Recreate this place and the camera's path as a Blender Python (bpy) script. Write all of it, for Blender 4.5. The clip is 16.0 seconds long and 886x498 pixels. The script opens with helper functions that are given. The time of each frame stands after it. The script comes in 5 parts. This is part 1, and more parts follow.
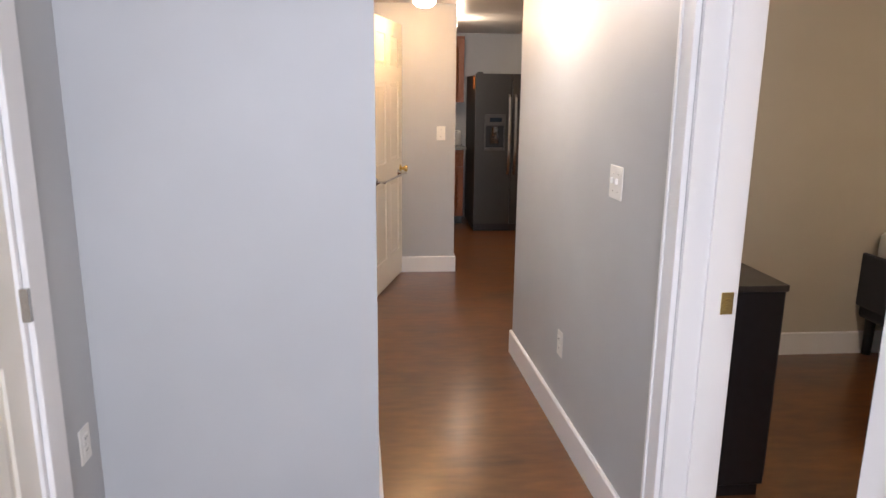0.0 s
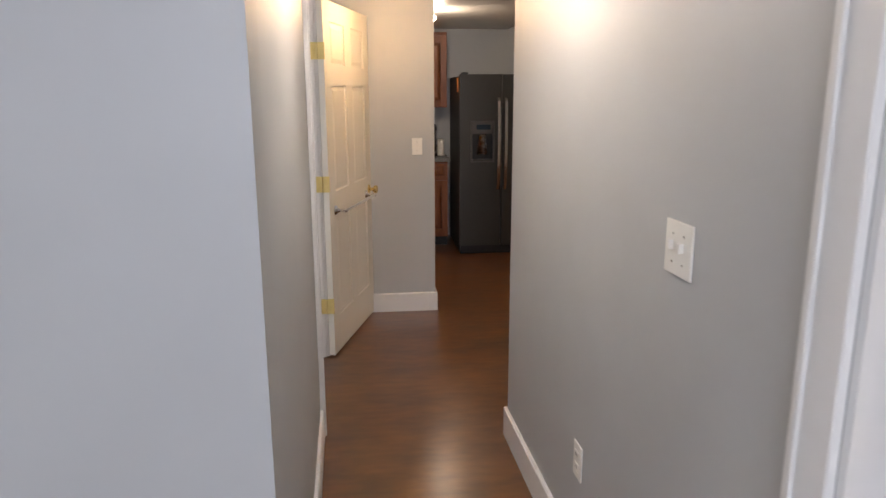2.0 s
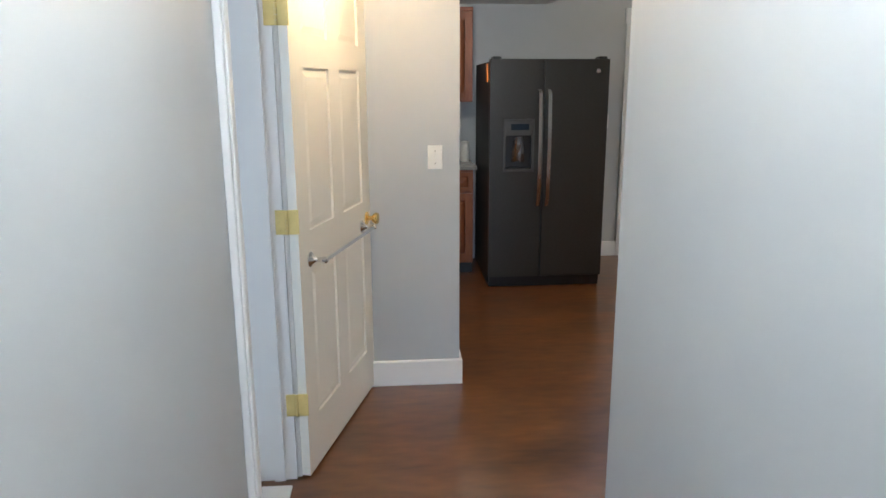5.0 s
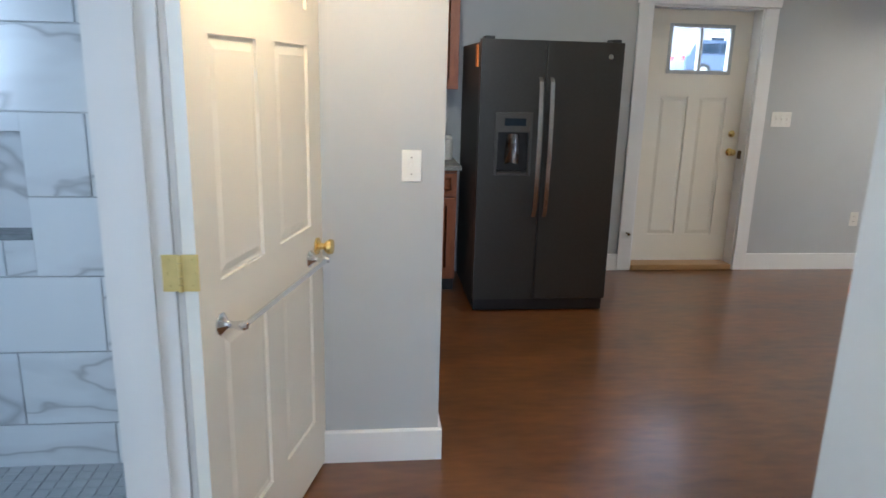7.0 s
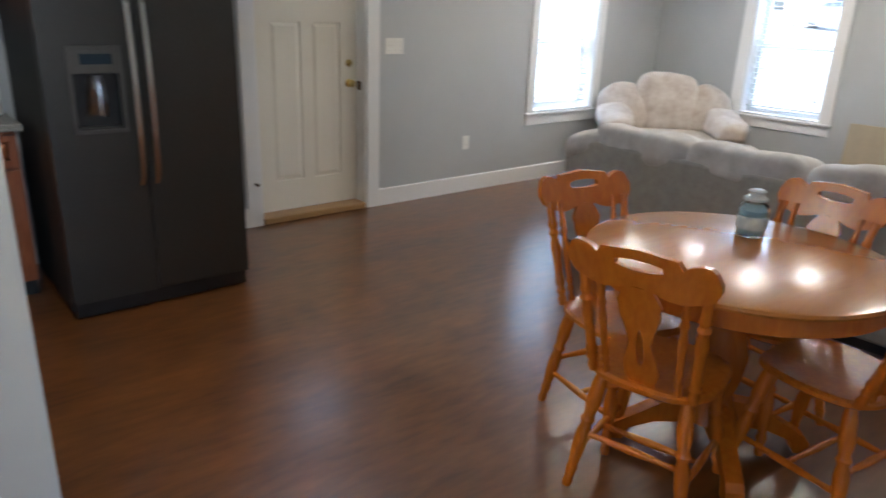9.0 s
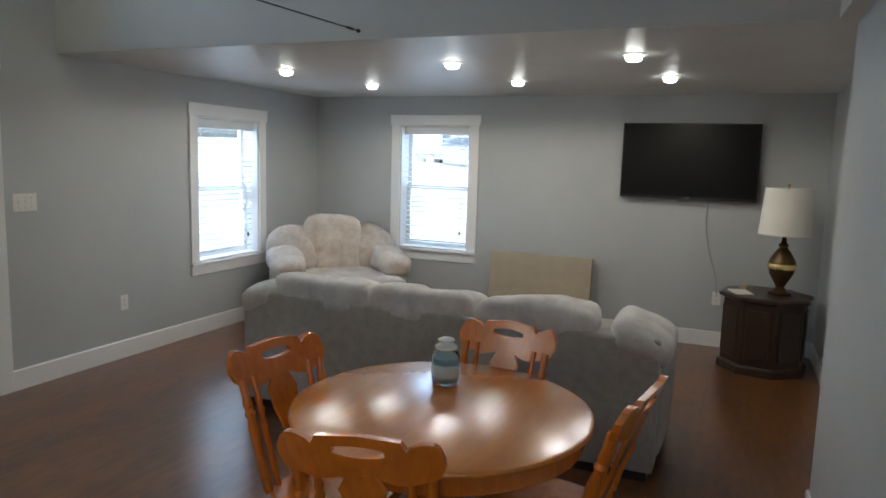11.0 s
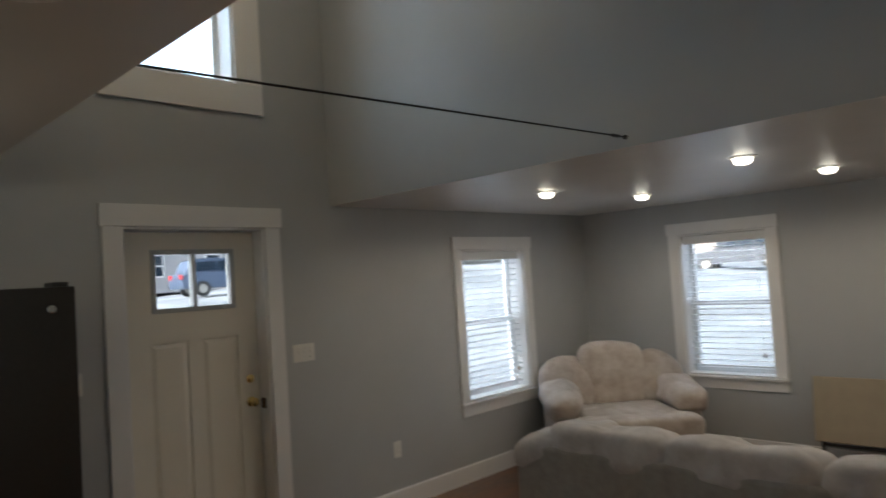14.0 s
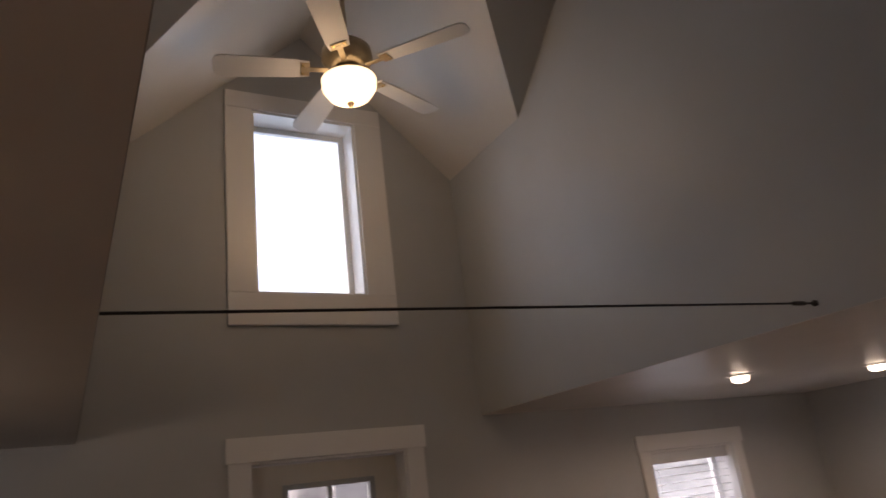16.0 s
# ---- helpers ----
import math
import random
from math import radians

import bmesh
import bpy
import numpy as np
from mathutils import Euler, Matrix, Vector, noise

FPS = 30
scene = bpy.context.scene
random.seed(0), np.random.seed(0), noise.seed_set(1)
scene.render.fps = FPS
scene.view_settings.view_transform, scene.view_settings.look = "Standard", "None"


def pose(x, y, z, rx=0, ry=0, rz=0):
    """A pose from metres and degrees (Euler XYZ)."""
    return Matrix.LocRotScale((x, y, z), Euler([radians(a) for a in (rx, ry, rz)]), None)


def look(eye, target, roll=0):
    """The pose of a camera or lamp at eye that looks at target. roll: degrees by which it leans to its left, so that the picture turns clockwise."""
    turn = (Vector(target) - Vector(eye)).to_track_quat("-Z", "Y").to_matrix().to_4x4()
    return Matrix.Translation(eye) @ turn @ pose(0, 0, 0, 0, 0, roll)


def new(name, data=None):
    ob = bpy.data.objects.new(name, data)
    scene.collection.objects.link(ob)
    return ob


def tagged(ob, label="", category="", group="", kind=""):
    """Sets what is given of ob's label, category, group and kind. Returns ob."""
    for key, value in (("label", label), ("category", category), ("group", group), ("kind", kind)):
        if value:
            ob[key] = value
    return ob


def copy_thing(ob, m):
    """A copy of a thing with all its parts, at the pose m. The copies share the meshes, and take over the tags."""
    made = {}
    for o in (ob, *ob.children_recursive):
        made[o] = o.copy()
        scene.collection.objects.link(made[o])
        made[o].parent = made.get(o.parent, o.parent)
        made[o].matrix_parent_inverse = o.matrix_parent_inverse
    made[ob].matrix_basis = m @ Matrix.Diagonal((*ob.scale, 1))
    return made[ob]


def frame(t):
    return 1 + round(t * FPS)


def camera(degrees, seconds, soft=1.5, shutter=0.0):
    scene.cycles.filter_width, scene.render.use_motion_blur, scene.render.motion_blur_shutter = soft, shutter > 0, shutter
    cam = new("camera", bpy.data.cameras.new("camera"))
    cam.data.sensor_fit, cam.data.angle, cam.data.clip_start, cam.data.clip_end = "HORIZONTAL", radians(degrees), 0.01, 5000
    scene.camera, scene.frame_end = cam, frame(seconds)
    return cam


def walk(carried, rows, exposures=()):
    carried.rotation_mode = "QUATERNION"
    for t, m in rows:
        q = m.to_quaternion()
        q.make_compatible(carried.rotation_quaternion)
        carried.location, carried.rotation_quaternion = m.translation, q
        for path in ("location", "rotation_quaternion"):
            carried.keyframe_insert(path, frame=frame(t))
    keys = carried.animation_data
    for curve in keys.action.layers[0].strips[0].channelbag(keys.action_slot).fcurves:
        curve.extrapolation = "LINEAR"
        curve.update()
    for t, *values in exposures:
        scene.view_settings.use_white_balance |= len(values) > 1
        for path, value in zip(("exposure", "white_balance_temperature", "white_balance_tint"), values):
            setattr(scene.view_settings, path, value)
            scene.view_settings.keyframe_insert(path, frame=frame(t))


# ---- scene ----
cam = camera(65.4, 16.0, shutter=0.4)
PATH = [
    (0, (0.918, 0.952, 1.505), (1.098, 2.895, 1.064), 0.6),
    (0.5, (0.985, 1.158, 1.493), (1.163, 3.102, 1.061), 1.3),
    (1, (1.088, 1.404, 1.507), (1.173, 3.349, 1.051), 1.0),
    (1.5, (1.094, 1.653, 1.5), (1.246, 3.602, 1.079), 1.8),
    (2, (1.098, 1.928, 1.523), (1.302, 3.869, 1.088), -0.2),
    (2.5, (1.148, 2.2, 1.521), (1.284, 4.153, 1.11), 0.2),
    (3, (1.177, 2.412, 1.533), (1.3, 4.362, 1.107), 0.5),
    (3.5, (1.177, 2.629, 1.532), (1.392, 4.571, 1.108), 0.8),
    (4, (1.169, 2.874, 1.513), (1.381, 4.807, 1.044), 0.0),
    (4.2, (1.176, 2.978, 1.498), (1.338, 4.919, 1.047), -0.5),
    (6.5, (1.232, 4.007, 1.511), (1.393, 5.946, 1.05), 0.2),
    (7, (1.26, 4.235, 1.505), (1.482, 6.161, 1.012), 1.5),
    (7.5, (1.248, 4.44, 1.502), (1.695, 6.329, 1.022), 1.7),
    (8, (1.232, 4.633, 1.496), (1.972, 6.417, 0.976), 0.7),
    (8.5, (1.306, 4.839, 1.477), (2.266, 6.498, 0.906), -0.8),
    (9, (1.337, 5.023, 1.488), (2.558, 6.466, 0.835), 2.2),
    (9.5, (1.339, 5.177, 1.519), (2.942, 6.221, 0.936), 2.5),
    (9.7, (1.356, 5.134, 1.544), (3.077, 5.998, 1.003), 1.8),
    (11.8, (1.509, 5.243, 1.607), (3.296, 6.14, 1.551), 0.6),
    (12, (1.533, 5.241, 1.623), (3.27, 6.232, 1.646), 0.4),
    (12.5, (1.573, 5.298, 1.66), (3.189, 6.467, 1.81), -2.0),
    (13, (1.66, 5.426, 1.674), (3.298, 6.569, 1.776), -2.1),
    (13.5, (1.74, 5.503, 1.653), (3.365, 6.668, 1.691), -1.8),
    (14, (1.919, 5.537, 1.65), (3.344, 6.938, 1.736), -3.6),
    (14.5, (2.12, 5.571, 1.67), (3.34, 7.148, 1.827), -3.0),
    (15, (2.295, 5.583, 1.71), (3.483, 7.148, 2.082), -4.9),
    (15.5, (2.44, 5.676, 1.778), (3.572, 7.221, 2.356), -6.7),
    (16, (2.539, 5.709, 1.799), (3.477, 7.35, 2.454), -7.2),
]
EXPOSURES = [(0.0, 3.15, 6700, 20), (1.5, 3.05, 6900, 19), (2.5, 2.5, 6300, 15), (3.5, 2.5, 5700, 11), (4.2, 2.9, 5450, 6), (6.5, 3.35, 5300, 5), (7.5, 3.35, 4900, 0), (8.0, 2.95, 4750, -6), (9.0, 3.1, 5200, 5), (9.5, 3.0, 5100, 2), (12.0, 2.25, 5300, 1), (13.5, 1.8, 5700, 5), (14.5, 1.55, 5800, 4), (15.0, 1.5, 5700, 7), (15.5, 1.35, 6400, 19), (16.0, 1.3, 6900, 25)]
walk(cam, [(t, look(eye, target, roll)) for t, eye, target, roll in PATH], EXPOSURES)

# ---- world, sun and large lights ----
CEIL = 2.20
world = bpy.data.worlds.new("sky_world")
scene.world = world
world.use_nodes = True
wn = world.node_tree.nodes
sky = wn.new("ShaderNodeTexSky")
sky.sky_type, sky.sun_disc = "NISHITA", False
sky.sun_elevation, sky.sun_rotation = radians(32), radians(270)
sky.air_density, sky.dust_density = 1.0, 6.0
sky.ozone_density = 0.3
overcast = wn.new("ShaderNodeHueSaturation")
overcast.inputs["Saturation"].default_value, overcast.inputs["Value"].default_value = 0.4, 1.3
world.node_tree.links.new(sky.outputs[0], overcast.inputs["Color"])
world.node_tree.links.new(overcast.outputs[0], wn["Background"].inputs[0])
wn["Background"].inputs[1].default_value = 0.14

sun = new("sun", bpy.data.lights.new("sun", "SUN"))
sun.data.energy, sun.data.angle, sun.data.color = 0.7, radians(12), (1.0, 0.96, 0.9)
sun.matrix_world = look((0, 0, 20), (20, 0, 20 - 12.5))


def area_lamp(name, m, w, h, power, color):
    """An area lamp, added to stand in for daylight."""
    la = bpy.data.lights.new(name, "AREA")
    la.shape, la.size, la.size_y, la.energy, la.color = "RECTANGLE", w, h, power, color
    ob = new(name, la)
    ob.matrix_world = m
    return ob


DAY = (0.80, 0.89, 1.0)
WARM = (1.0, 0.82, 0.60)
# area lamps added for sky light above windows 1 and 2, behind window 3
area_lamp("added_sky_lamp_1", look((6.50, 10.25, 2.35), (6.50, 9.3, 1.35)), 1.6, 1.4, 15, DAY)
area_lamp("added_sky_lamp_2", look((8.75, 8.0, 2.35), (7.8, 8.0, 1.35)), 1.6, 1.4, 15, DAY)
area_lamp("added_sky_lamp_3", look((3.77, 9.66, 3.53), (3.70, 8.0, 3.40)), 0.8, 1.3, 2.3, (0.52, 0.79, 1.0))
# area lamp for daylight from the unseen landing opening
area_lamp("daylight_landing_window", look((0.75, -0.63, 1.60), (0.75, 1.5, 1.9)), 1.2, 1.0, 9.5, DAY)
# fill lamp added inside the bathroom, which has no window
area_lamp("bath_fill_lamp", look((-0.95, 4.75, 1.6), (0.2, 6.2, 1.0)), 0.5, 0.8, 1.8, DAY)


def bulb_light(name, x, y, z, power, color, radius=0.06):
    la = bpy.data.lights.new(name, "POINT")
    la.energy, la.color, la.shadow_soft_size = power, color, radius
    ob = new(name, la)
    ob.location = (x, y, z)
    return ob


HALL_LAMPS = [(1.30, 3.95), (1.24, 6.03)]
KITCHEN_LAMPS = [(1.64, 7.76)]
LIVING_LAMPS = [(5.81, 8.33), (6.80, 8.15), (5.68, 6.95), (6.72, 6.82), (5.56, 5.79), (6.62, 5.68)]
for (lx, ly), power, color in zip(HALL_LAMPS, (2.4, 1.8), ((1.0, 0.91, 0.80), (1.0, 0.63, 0.28))):
    bulb_light("hall_bulb", lx, ly, CEIL - 0.17, power, color)
for lx, ly in KITCHEN_LAMPS:
    bulb_light("kitchen_bulb", lx, ly, CEIL - 0.17, 2.2, WARM)
for lx, ly in LIVING_LAMPS:
    la = bpy.data.lights.new("living_bulb", "SPOT")
    la.energy, la.color, la.shadow_soft_size = 2.5, (1.0, 0.77, 0.54), 0.05
    la.spot_size, la.spot_blend = radians(174), 0.35
    new("living_bulb", la).location = (lx, ly, CEIL - 0.062)
bulb_light("fan_bulb", 3.70, 8.47, 3.62, 2.0, (1.0, 0.72, 0.42), 0.1)
# unseen lamp without a fitting, added for the bedroom's warm light
bulb_light("bedroom_unseen_bulb", 3.4, 2.4, CEIL - 0.2, 4.5, WARM)

# ---- materials ----
def nodes_of(name):
    m = bpy.data.materials.new(name)
    m.use_nodes = True
    nt = m.node_tree
    return m, nt, nt.nodes["Principled BSDF"]


def ramp(nt, fac, stops):
    r = nt.nodes.new("ShaderNodeValToRGB")
    els = r.color_ramp.elements
    while len(els) < len(stops):
        els.new(0.5)
    for e, (p, c) in zip(els, stops):
        e.position, e.color = p, (*c, 1)
    nt.links.new(fac, r.inputs[0])
    return r.outputs[0]


def noise_tex(nt, scale, detail=4, rough=0.55, stretch=(1, 1, 1), coord="Object", distort=0.0):
    tc = nt.nodes.new("ShaderNodeTexCoord")
    mp = nt.nodes.new("ShaderNodeMapping")
    mp.inputs["Scale"].default_value = stretch
    n = nt.nodes.new("ShaderNodeTexNoise")
    n.inputs["Scale"].default_value, n.inputs["Detail"].default_value = scale, detail
    n.inputs["Roughness"].default_value, n.inputs["Distortion"].default_value = rough, distort
    nt.links.new(tc.outputs[coord], mp.inputs[0])
    nt.links.new(mp.outputs[0], n.inputs["Vector"])
    return n.outputs["Fac"]


def bump(nt, bsdf, fac, strength, distance=0.002):
    b = nt.nodes.new("ShaderNodeBump")
    b.inputs["Strength"].default_value, b.inputs["Distance"].default_value = strength, distance
    nt.links.new(fac, b.inputs["Height"])
    nt.links.new(b.outputs[0], bsdf.inputs["Normal"])


def scaled(c, k):
    return tuple(min(1.0, v * k) for v in c)


def painted(name, color, rough=0.5, grain=180, relief=0.12, vary=0.05):
    """Rolled or sprayed paint: slight tone drift and fine stipple."""
    m, nt, b = nodes_of(name)
    big = noise_tex(nt, 1.3, 3)
    nt.links.new(ramp(nt, big, [(0.3, scaled(color, 1 - vary)), (0.7, scaled(color, 1 + vary))]), b.inputs["Base Color"])
    b.inputs["Roughness"].default_value = rough
    bump(nt, b, noise_tex(nt, grain, 2), relief, 0.001)
    return m


def plain(name, color, rough=0.5, metal=0.0, vary=0.08, scale=25, relief=0.0):
    m, nt, b = nodes_of(name)
    n = noise_tex(nt, scale, 4)
    nt.links.new(ramp(nt, n, [(0.3, scaled(color, 1 - vary)), (0.7, scaled(color, 1 + vary))]), b.inputs["Base Color"])
    b.inputs["Roughness"].default_value, b.inputs["Metallic"].default_value = rough, metal
    if relief:
        bump(nt, b, n, relief)
    return m


def wood(name, dark, light, rough=0.3, stretch=(1, 1, 8), scale=9, coat=0.0, coat_rough=0.12):
    m, nt, b = nodes_of(name)
    n = noise_tex(nt, scale, 6, 0.6, stretch=(stretch[2], stretch[2], 1) if stretch == (1, 1, 8) else stretch, distort=0.6)
    nt.links.new(ramp(nt, n, [(0.25, dark), (0.5, tuple((p + q) / 2 for p, q in zip(dark, light))), (0.75, light)]), b.inputs["Base Color"])
    b.inputs["Roughness"].default_value = rough
    b.inputs["Coat Weight"].default_value, b.inputs["Coat Roughness"].default_value = coat, coat_rough
    bump(nt, b, n, 0.06, 0.001)
    return m


def glow(name, color, strength):
    m, nt, b = nodes_of(name)
    b.inputs["Base Color"].default_value = (*color, 1)
    b.inputs["Emission Color"].default_value = (*color, 1)
    b.inputs["Emission Strength"].default_value = strength
    return m


def floor_mat():
    """Stained and sealed brown floor with soft brushed mottling."""
    m, nt, b = nodes_of("stained_floor")
    a = noise_tex(nt, 1.5, 3, 0.5, (1, 2.4, 1))
    f = noise_tex(nt, 7, 3, 0.5, (1, 3.5, 1))
    add = nt.nodes.new("ShaderNodeMix")
    add.data_type = "FLOAT"
    add.inputs[0].default_value = 0.4
    nt.links.new(a, add.inputs[2])
    nt.links.new(f, add.inputs[3])
    col = ramp(nt, add.outputs[0], [(0.3, (0.062, 0.021, 0.005)), (0.7, (0.205, 0.078, 0.018))])
    nt.links.new(col, b.inputs["Base Color"])
    rr = nt.nodes.new("ShaderNodeMapRange")
    rr.inputs["From Min"].default_value, rr.inputs["From Max"].default_value = 0.3, 0.7
    rr.inputs["To Min"].default_value, rr.inputs["To Max"].default_value = 0.28, 0.34
    nt.links.new(a, rr.inputs[0])
    nt.links.new(rr.outputs[0], b.inputs["Roughness"])
    b.inputs["Specular IOR Level"].default_value = 0.5
    b.inputs["Coat Weight"].default_value, b.inputs["Coat Roughness"].default_value = 0.6, 0.22
    bump(nt, b, noise_tex(nt, 14, 5, 0.6, (1, 3.0, 1)), 0.10, 0.004)
    return m


def marble():
    m, nt, b = nodes_of("marble_tile")
    tc = nt.nodes.new("ShaderNodeTexCoord")
    info = nt.nodes.new("ShaderNodeObjectInfo")
    sc = nt.nodes.new("ShaderNodeVectorMath")
    sc.operation = "SCALE"
    sc.inputs[0].default_value = (17.0, 9.0, 23.0)
    nt.links.new(info.outputs["Random"], sc.inputs["Scale"])
    ad = nt.nodes.new("ShaderNodeVectorMath")
    nt.links.new(tc.outputs["Object"], ad.inputs[0])
    nt.links.new(sc.outputs[0], ad.inputs[1])
    w = nt.nodes.new("ShaderNodeTexNoise")
    w.inputs["Scale"].default_value, w.inputs["Detail"].default_value, w.inputs["Distortion"].default_value = 1.1, 4, 0.35
    mp = nt.nodes.new("ShaderNodeMapping")
    mp.inputs["Rotation"].default_value, mp.inputs["Scale"].default_value = (0, radians(-35), 0), (0.7, 1.0, 1.7)
    nt.links.new(ad.outputs[0], mp.inputs[0])
    nt.links.new(mp.outputs[0], w.inputs["Vector"])
    nt.links.new(ramp(nt, w.outputs["Fac"], [(0.45, (0.74, 0.76, 0.77)), (0.488, (0.66, 0.68, 0.69)), (0.5, (0.46, 0.47, 0.48)),
                                             (0.511, (0.69, 0.70, 0.71)), (0.56, (0.76, 0.78, 0.79))]), b.inputs["Base Color"])
    b.inputs["Roughness"].default_value = 0.18
    return m


def fabric(name, a, c, rough=0.95, scale=5, weave=350):
    m, nt, b = nodes_of(name)
    n = noise_tex(nt, scale, 6, 0.65)
    nt.links.new(ramp(nt, n, [(0.3, a), (0.7, c)]), b.inputs["Base Color"])
    b.inputs["Roughness"].default_value = rough
    b.inputs["Sheen Weight"].default_value = 0.25
    bump(nt, b, noise_tex(nt, weave, 3), 0.35, 0.002)
    return m


def glass_mat(name="clear_glass", tint=(1, 1, 1), rough=0.0):
    m, nt, b = nodes_of(name)
    b.inputs["Base Color"].default_value = (*tint, 1)
    b.inputs["Transmission Weight"].default_value = 1
    b.inputs["Roughness"].default_value = rough
    b.inputs["IOR"].default_value = 1.45
    return m


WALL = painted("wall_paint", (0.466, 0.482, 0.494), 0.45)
# beige puts some of the bedroom's warm light into the wall colour
BEIGE = painted("bedroom_warm_tint", (0.52, 0.48, 0.40), 0.5)
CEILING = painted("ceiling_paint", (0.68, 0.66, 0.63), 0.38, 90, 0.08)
WHITE = painted("white_trim", (0.80, 0.80, 0.80), 0.32, 60, 0.05, 0.02)
DOORW = painted("white_door", (0.79, 0.76, 0.68), 0.35, 60, 0.05, 0.02)
FLOOR = floor_mat()
MARBLE = marble()
GROUT = plain("grout", (0.60, 0.61, 0.61), 0.9)
MOSAIC = plain("grey_mosaic", (0.22, 0.24, 0.25), 0.5, 0, 0.2, 30)
OAK = wood("honey_oak", (0.44, 0.115, 0.005), (0.58, 0.180, 0.008), 0.27, scale=5, coat=0.3, coat_rough=0.16)
OAKTOP = wood("honey_oak_top", (0.46, 0.160, 0.014), (0.57, 0.215, 0.022), 0.27, (1, 6, 1), 4, 0.6, 0.2)
CHERRY = wood("cherry_cabinet", (0.20, 0.058, 0.020), (0.36, 0.118, 0.042), 0.35, coat=0.2)
DARKWOOD = wood("dark_wood", (0.018, 0.010, 0.007), (0.05, 0.026, 0.015), 0.35)
TANWOOD = wood("tan_threshold", (0.28, 0.16, 0.06), (0.42, 0.26, 0.11), 0.5, (1, 9, 9), 8)
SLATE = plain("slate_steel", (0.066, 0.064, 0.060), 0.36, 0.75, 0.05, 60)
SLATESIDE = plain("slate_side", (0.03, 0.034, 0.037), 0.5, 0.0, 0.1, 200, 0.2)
STEEL = plain("brushed_steel", (0.55, 0.53, 0.50), 0.25, 1.0, 0.05, 60)
CHROME = plain("chrome", (0.75, 0.76, 0.78), 0.08, 1.0, 0.02)
BRASS = plain("polished_brass", (0.86, 0.66, 0.26), 0.24, 0.85, 0.06)
HINGE = plain("satin_brass", (0.74, 0.60, 0.24), 0.35, 0.35, 0.06)
BRONZE = plain("old_bronze", (0.12, 0.075, 0.04), 0.35, 0.9, 0.2)
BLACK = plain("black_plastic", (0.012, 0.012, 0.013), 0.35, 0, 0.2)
SCREEN = plain("tv_screen", (0.004, 0.004, 0.005), 0.3, 0, 0.1)
SCREEN.node_tree.nodes["Principled BSDF"].inputs["Specular IOR Level"].default_value = 0.2
BLACKWOOD = plain("black_laminate", (0.010, 0.010, 0.013), 0.35, 0, 0.2)
PLATE = plain("switch_plate", (0.80, 0.79, 0.75), 0.3, 0, 0.02)
SOFAF = fabric("sofa_back_fabric", (0.30, 0.285, 0.26), (0.40, 0.38, 0.35), scale=18)
CUSHF = fabric("mottled_cushion_fabric", (0.42, 0.35, 0.295), (0.67, 0.625, 0.58), scale=7)
SOFACUSH = fabric("pale_sofa_cushion_fabric", (0.43, 0.40, 0.385), (0.68, 0.655, 0.64), scale=7)
NAVY = fabric("navy_upholstery", (0.012, 0.016, 0.028), (0.025, 0.030, 0.045))
LINEN = fabric("white_linen", (0.66, 0.66, 0.64), (0.76, 0.76, 0.74))
SHADE = fabric("lamp_shade_cloth", (0.72, 0.70, 0.64), (0.78, 0.76, 0.70))
TANPANEL = plain("tan_panel", (0.42, 0.36, 0.26), 0.55, 0, 0.06, 8)
GRANITE = plain("granite_counter", (0.30, 0.30, 0.28), 0.25, 0, 0.5, 120)
GLASS = glass_mat()
JARGLASS = glass_mat("jar_glass", (0.92, 0.97, 0.98))
BLUEWAX = plain("pale_blue_wax", (0.40, 0.55, 0.62), 0.6)
LIDGLASS = plain("frosted_lid_glass", (0.62, 0.67, 0.70), 0.12)
BLIND = plain("blind_slat", (0.74, 0.75, 0.76), 0.4, 0, 0.02)
LAMPGLOW = glow("lit_lamp_glass", (1.0, 0.86, 0.66), 1.6)
BULBGLOW = glow("lit_reflector_bulb", (1.0, 0.86, 0.66), 2.5)
DISPLAY = plain("display_glass", (0.01, 0.02, 0.035), 0.1)


# ---- building helpers ----
def part(name, bm, material, parent=None, label="", smooth=False, m=None):
    """Links a bmesh as one mesh object, under a thing if one is given."""
    me = bpy.data.meshes.new(name)
    bmesh.ops.recalc_face_normals(bm, faces=bm.faces)
    bm.to_mesh(me)
    bm.free()
    me.materials.append(material)
    if smooth:
        for p in me.polygons:
            p.use_smooth = True
        me.set_sharp_from_angle(angle=radians(40))
    ob = new(name, me)
    if parent is not None:
        ob.parent = parent
    if m is not None:
        ob.matrix_basis = m
    if label:
        ob["label"] = label
    return ob


def thing(name, m, label, category, group="", kind=""):
    ob = new(name)
    ob.empty_display_size = 0.1
    ob.matrix_world = m
    return tagged(ob, label, category, group, kind)


def struct(name, bm, material, label, category):
    return tagged(part(name, bm, material), label, category, kind="structure")


def box(x0, x1, y0, y1, z0, z1, bevel=0.0, bm=None, seg=1):
    bm = bm or bmesh.new()
    vs = [bm.verts.new((x, y, z)) for x in (x0, x1) for y in (y0, y1) for z in (z0, z1)]
    fs = [bm.faces.new([vs[i] for i in q]) for q in ((0, 1, 3, 2), (4, 6, 7, 5), (0, 4, 5, 1), (2, 3, 7, 6), (0, 2, 6, 4), (1, 5, 7, 3))]
    if bevel:
        es = {e for f in fs for e in f.edges}
        bmesh.ops.bevel(bm, geom=list(es), offset=bevel, segments=seg, affect="EDGES", profile=0.5)
    return bm


